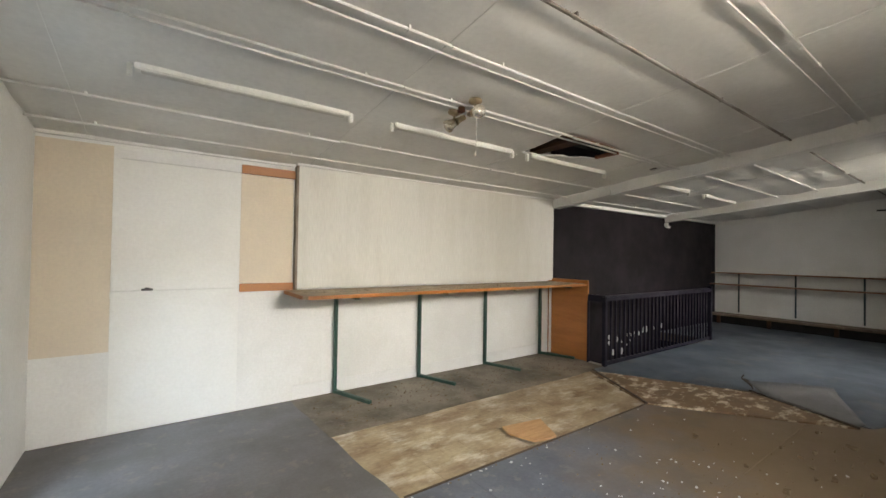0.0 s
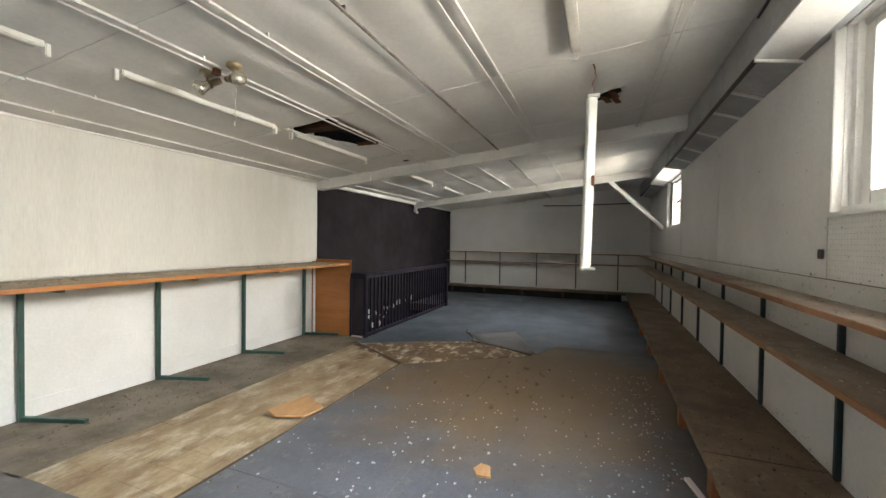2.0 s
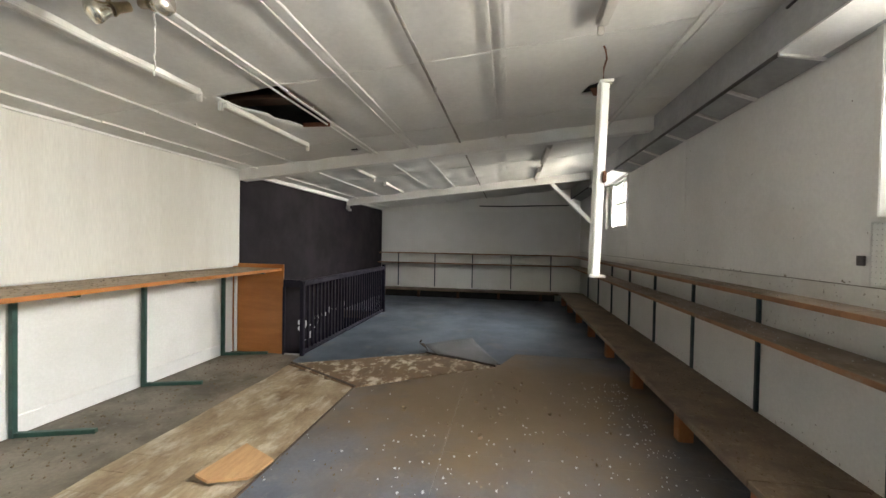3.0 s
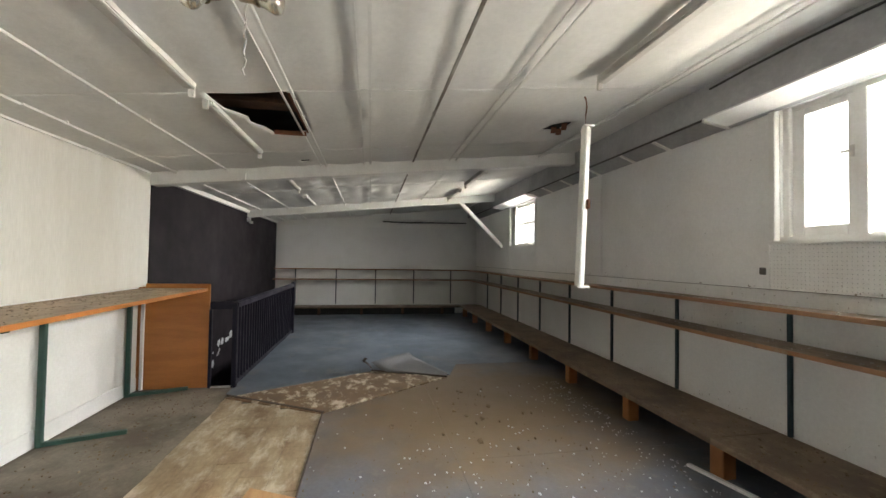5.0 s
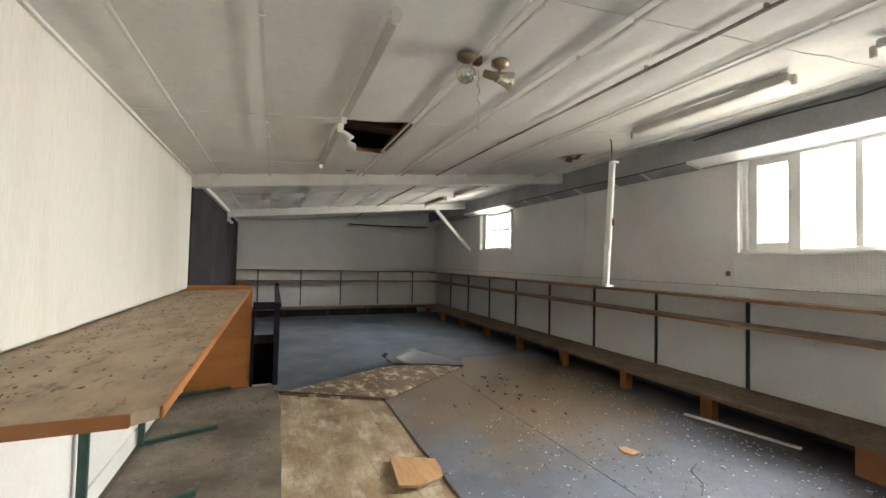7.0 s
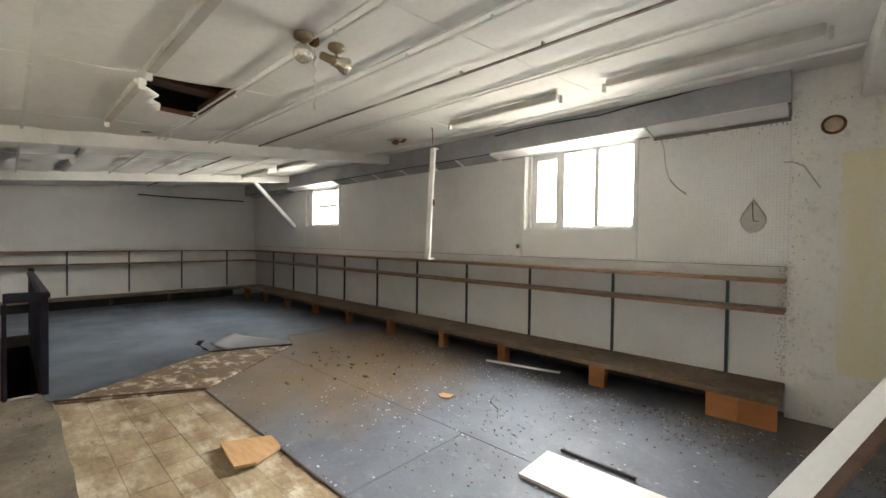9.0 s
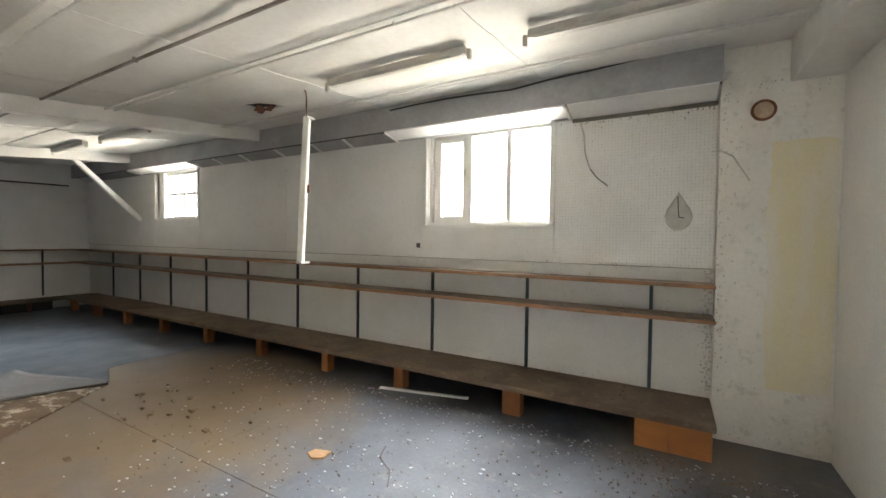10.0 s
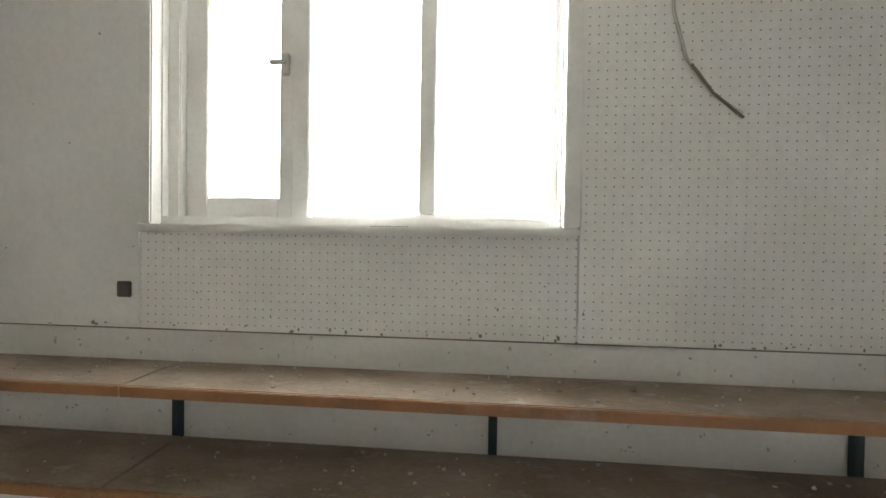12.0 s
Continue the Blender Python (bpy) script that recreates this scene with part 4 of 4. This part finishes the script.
thing("end_wall_cable", rod(bmesh.new(), [(XF - 0.04, 1.25, 2.31), (XF - 0.045, 0.6, 2.30), (XF - 0.04, -0.2, 2.32), (XF - 0.04, -0.9, 2.33)], 0.014), cable_dark, "dark cable across the end wall", "cable")
thing("corner_bracket", boxes((8.06, 8.13, 3.73, 3.788, 2.02, 2.09), (8.02, 8.12, 3.69, 3.735, 1.985, 2.03), bevel=0.006), trim_paint, "small pale fitting under the far beam", "fitting")

# ---- loose things on the floor ----
bm = boxes((0.0, 1.30, 0, 0.36, 0, 0.02), bevel=0.002)
b = thing("loose_board", bm, pinkish_board, "pale pinkish laminate shelf board on the floor", "board")
b.matrix_world = pose(-0.22, 0.742, 0.003, 0, 0.0, 0.4)
bm = beam_between(bmesh.new(), (1.03, 0.66, 0.012), (0.56, 0.665, 0.012), 0.022, 0.02, 0.003)
thing("dark_strip", bm, tar, "dark trim strip lying beside the pale board", "strip")
b = thing("leaning_plank", beam_between(bmesh.new(), (-0.655, 0.60, 1.17), (0.27, 1.98, 0.02), 0.10, 0.018, 0.002), bright_paint, "white plank leaning on the back wall", "plank")
part("broken_edge", beam_between(bmesh.new(), (-0.655, 0.69, 1.14), (0.20, 2.01, 0.02), 0.035, 0.014), attic_wood, b, "splintered brown edge")
thing("stick", beam_between(bmesh.new(), (2.594, -0.62, 0.012), (1.775, -0.815, 0.012), 0.035, 0.018, 0.003), trim_paint, "thin white wooden strip on the floor", "stick")
bm = bmesh.new()
slab(bm, [(2.69, 2.20), (2.30, 2.25), (2.26, 2.14), (2.34, 1.95), (2.42, 1.93), (2.55, 1.92), (2.60, 2.02)], 0, 0.016)
b = thing("plywood_scrap", bm, raw_ply, "broken scrap of raw orange plywood", "plywood scrap")
b.matrix_world = pose(0, 0, 0.045, 0.8, 1.2, 0)
part("support_chip", slab(bmesh.new(), [(2.5, 2.1), (2.42, 2.14), (2.4, 2.05)], -0.095, -0.001), raw_ply, b)
bm = slab(bmesh.new(), [(2.16, 0.44), (2.27, 0.47), (2.28, 0.53), (2.21, 0.56), (2.15, 0.52)], 0.001, 0.014)
thing("plywood_chip", bm, raw_ply, "small orange plywood chip on the vinyl", "chip")
thing("thin_lath", rod(bmesh.new(), [(1.62, 0.55, 0.01), (1.70, 0.42, 0.012), (1.85, 0.33, 0.009), (1.9, 0.2, 0.01)], 0.004, 5), tar, "thin bent dark twig on the floor", "twig")


def litter(name, count, material, spread, size, seed, label, thick=0.004):
    """Scattered flat flakes in one mesh."""
    rnd = random.Random(seed)
    verts, faces = [], []
    for _ in range(count):
        x, y, z = spread(rnd)
        r, n, turn = size * rnd.uniform(0.35, 1.0) ** 2 + 0.002, rnd.randint(3, 6), rnd.uniform(0, 6.3)
        o = len(verts)
        tip = rnd.uniform(0, 0.5) * r
        for top in (0, 1):
            for k in range(n):
                a = turn + 2 * math.pi * k / n
                q = rnd.uniform(0.7, 1.2) * r
                verts.append((x + q * math.cos(a), y + q * 0.7 * math.sin(a), z + 0.0005 + top * thick * rnd.uniform(0.5, 1.3) + (tip if k == 0 else 0)))
        faces.append([o + n + k for k in range(n)])
        faces.append([o + k for k in range(n)][::-1])
        for k in range(n):
            faces.append([o + k, o + (k + 1) % n, o + n + (k + 1) % n, o + n + k])
    me = bpy.data.meshes.new(name)
    me.from_pydata(verts, [], faces)
    me.materials.append(material)
    return tagged(new(name, me), label, "debris", kind="stuff")


def on_vinyl(r):
    return min(r.gauss(1.9, 1.0), 5.0), min(r.gauss(0.75, 0.65), 1.9), 0.001


def along_bench(r):
    return r.uniform(-0.6, 4.5), -0.62 + abs(r.gauss(0, 0.25)), 0.001


def on_strip(r):
    return r.uniform(1.2, 4.7), r.uniform(2.95, 3.75), 0.0


def on_counter(r):
    return r.uniform(1.06, 4.7), min(3.77, 3.79 - abs(r.gauss(0, 0.22))) if r.random() < 0.7 else r.uniform(3.25, 3.77), 1.040


def on_bench(r):
    return r.uniform(0.0, 6), r.uniform(-1.2, -0.68), 0.247


def on_shelves(r):
    return (r.uniform(0.0, 8), r.uniform(-1.17, -0.93), 0.875) if r.random() < 0.6 else (r.uniform(0, 8), r.uniform(-1.17, -1.0), 1.112)


def on_middle(r):
    return r.gauss(3.6, 0.5), r.gauss(0.45, 0.35), 0.001


litter("paint_flakes", 380, flake_white, on_vinyl, 0.012, 1, "white paint flakes scattered over the vinyl")
def near_pier(r):
    return max(XB + 0.05, min(1.6, r.gauss(0.0, 0.5))), -0.62 + abs(r.gauss(0, 0.35)), 0.001


litter("dirt_crumbs", 500, flake_brown, near_pier, 0.007, 9, "brown grit heaped before the pier", 0.007)
litter("paint_flakes", 420, flake_white, along_bench, 0.009, 2, "white flakes and grit along the bench")
litter("dirt_crumbs", 420, flake_brown, on_strip, 0.009, 3, "brown crumbs on the vinyl strip", 0.006)
litter("dirt_crumbs", 420, bench_top, on_counter, 0.008, 4, "brown dirt and dust crumbs on the counter", 0.003)
litter("dirt_crumbs", 500, flake_brown, on_bench, 0.010, 5, "dirt crumbs on the bench", 0.006)
litter("dirt_crumbs", 420, plaster, on_shelves, 0.0055, 6, "pale crumbs on the dusty shelves", 0.005)
litter("dirt_clods", 34, flake_brown, on_middle, 0.034, 7, "brown clods of dirt on the vinyl", 0.016)
litter("dirt_crumbs", 450, flake_brown, on_vinyl, 0.007, 8, "brown crumbs over the vinyl", 0.006)


def wall_marks(name, count, place, size, seed, material, label):
    """Small dark smudges, chips and nail holes lying flat on the window wall."""
    rnd = random.Random(seed)
    verts, faces = [], []
    for _ in range(count):
        x, y, z = place(rnd)
        w, h = size * rnd.uniform(0.2, 1.0), size * rnd.uniform(0.3, 1.3)
        n, o = rnd.randint(5, 8), len(verts)
        for depth in (0.0, 0.0022):
            for k in range(n):
                a = 2 * math.pi * k / n
                q = rnd.uniform(0.45, 1.1)
                verts.append((x + w * q * math.cos(a), y + depth, z + h * q * math.sin(a)))
        faces.append([o + n + k for k in range(n)])
        for k in range(n):
            faces.append([o + k, o + (k + 1) % n, o + n + (k + 1) % n, o + n + k])
    me = bpy.data.meshes.new(name)
    me.from_pydata(verts, [], faces)
    me.materials.append(material)
    return tagged(new(name, me), label, "grime", kind="stuff")


def at_board_top(r):
    return r.uniform(0.0, 1.12), YP + 0.0005, 2.42 - abs(r.gauss(0, 0.03))


def at_board_bottom(r):
    return r.uniform(0.0, 5.5), YP + 0.0005, 1.216 + abs(r.gauss(0, 0.006))


def at_boards(r):
    x = r.uniform(0.0, 6.3)
    return x, YP + 0.0005, (r.uniform(1.23, 1.5) if 1.1 < x < 2.55 else r.uniform(1.23, 2.4))


def at_lower_wall(r):
    return r.uniform(0.0, 6), YW + 0.0005, r.choice((0.25, 0.885, 1.12)) + abs(r.gauss(0, 0.05))


def at_corner(r):
    return -0.018 + abs(r.gauss(0, 0.035)), YW + 0.0005, r.uniform(0.26, 1.2)


def at_pier_edge(r):
    return -0.026 - abs(r.gauss(0, 0.05)), -1.0995, r.uniform(0.3, 2.6)


def at_pier(r):
    return r.uniform(-0.64, -0.04), -1.0995, r.choice((r.uniform(0, 0.12), r.uniform(2.3, 2.5), r.uniform(0.1, 2.3)))


grime = mat("grime", (0.33, 0.29, 0.25), 0.9, (0.20, 0.17, 0.14), 0.7, 20, 80, 0.3)
grime_pale = mat("grime_pale", (0.56, 0.53, 0.48), 0.9, (0.42, 0.39, 0.35), 0.7, 20, 80, 0.3)
wall_marks("grime_marks", 110, at_board_top, 0.008, 1, grime, "dark dirt along the top of the pegboard")
wall_marks("grime_marks", 70, at_board_bottom, 0.007, 2, grime, "dark chips along the lower board edge")
wall_marks("nail_holes", 45, at_boards, 0.005, 3, grime, "scattered nail holes and chips in boards")
wall_marks("grime_marks", 320, at_lower_wall, 0.007, 4, grime_pale, "grey dirt along the shelf backs")
wall_marks("grime_marks", 170, at_corner, 0.010, 5, grime_pale, "grey mould in the pier corner")
wall_marks("grime_marks", 130, at_pier_edge, 0.008, 6, grime_pale, "chipped dirty edge of the pier")
wall_marks("grime_marks", 70, at_pier, 0.007, 7, grime_pale, "small stains on the pier plaster")

# ---- outside ----
structure("ground", boxes((-300, 300, -300, 300, -2.9, -2.8)), vinyl_grey, "grey ground outside the building", "ground")
haze = bpy.data.materials.new("bright_sky_haze")
haze.use_nodes = True
hb = haze.node_tree.nodes["Principled BSDF"]
hb.inputs["Base Color"].default_value = (0.8, 0.85, 0.9, 1)
hb.inputs["Emission Color"].default_value = (0.97, 0.99, 1, 1)
hb.inputs["Emission Strength"].default_value = 1.9
structure("backdrop", boxes((-10, 22, -6.05, -6.0, -2.8, 6.0)), haze, "overexposed white daylight outside the windows", "backdrop")
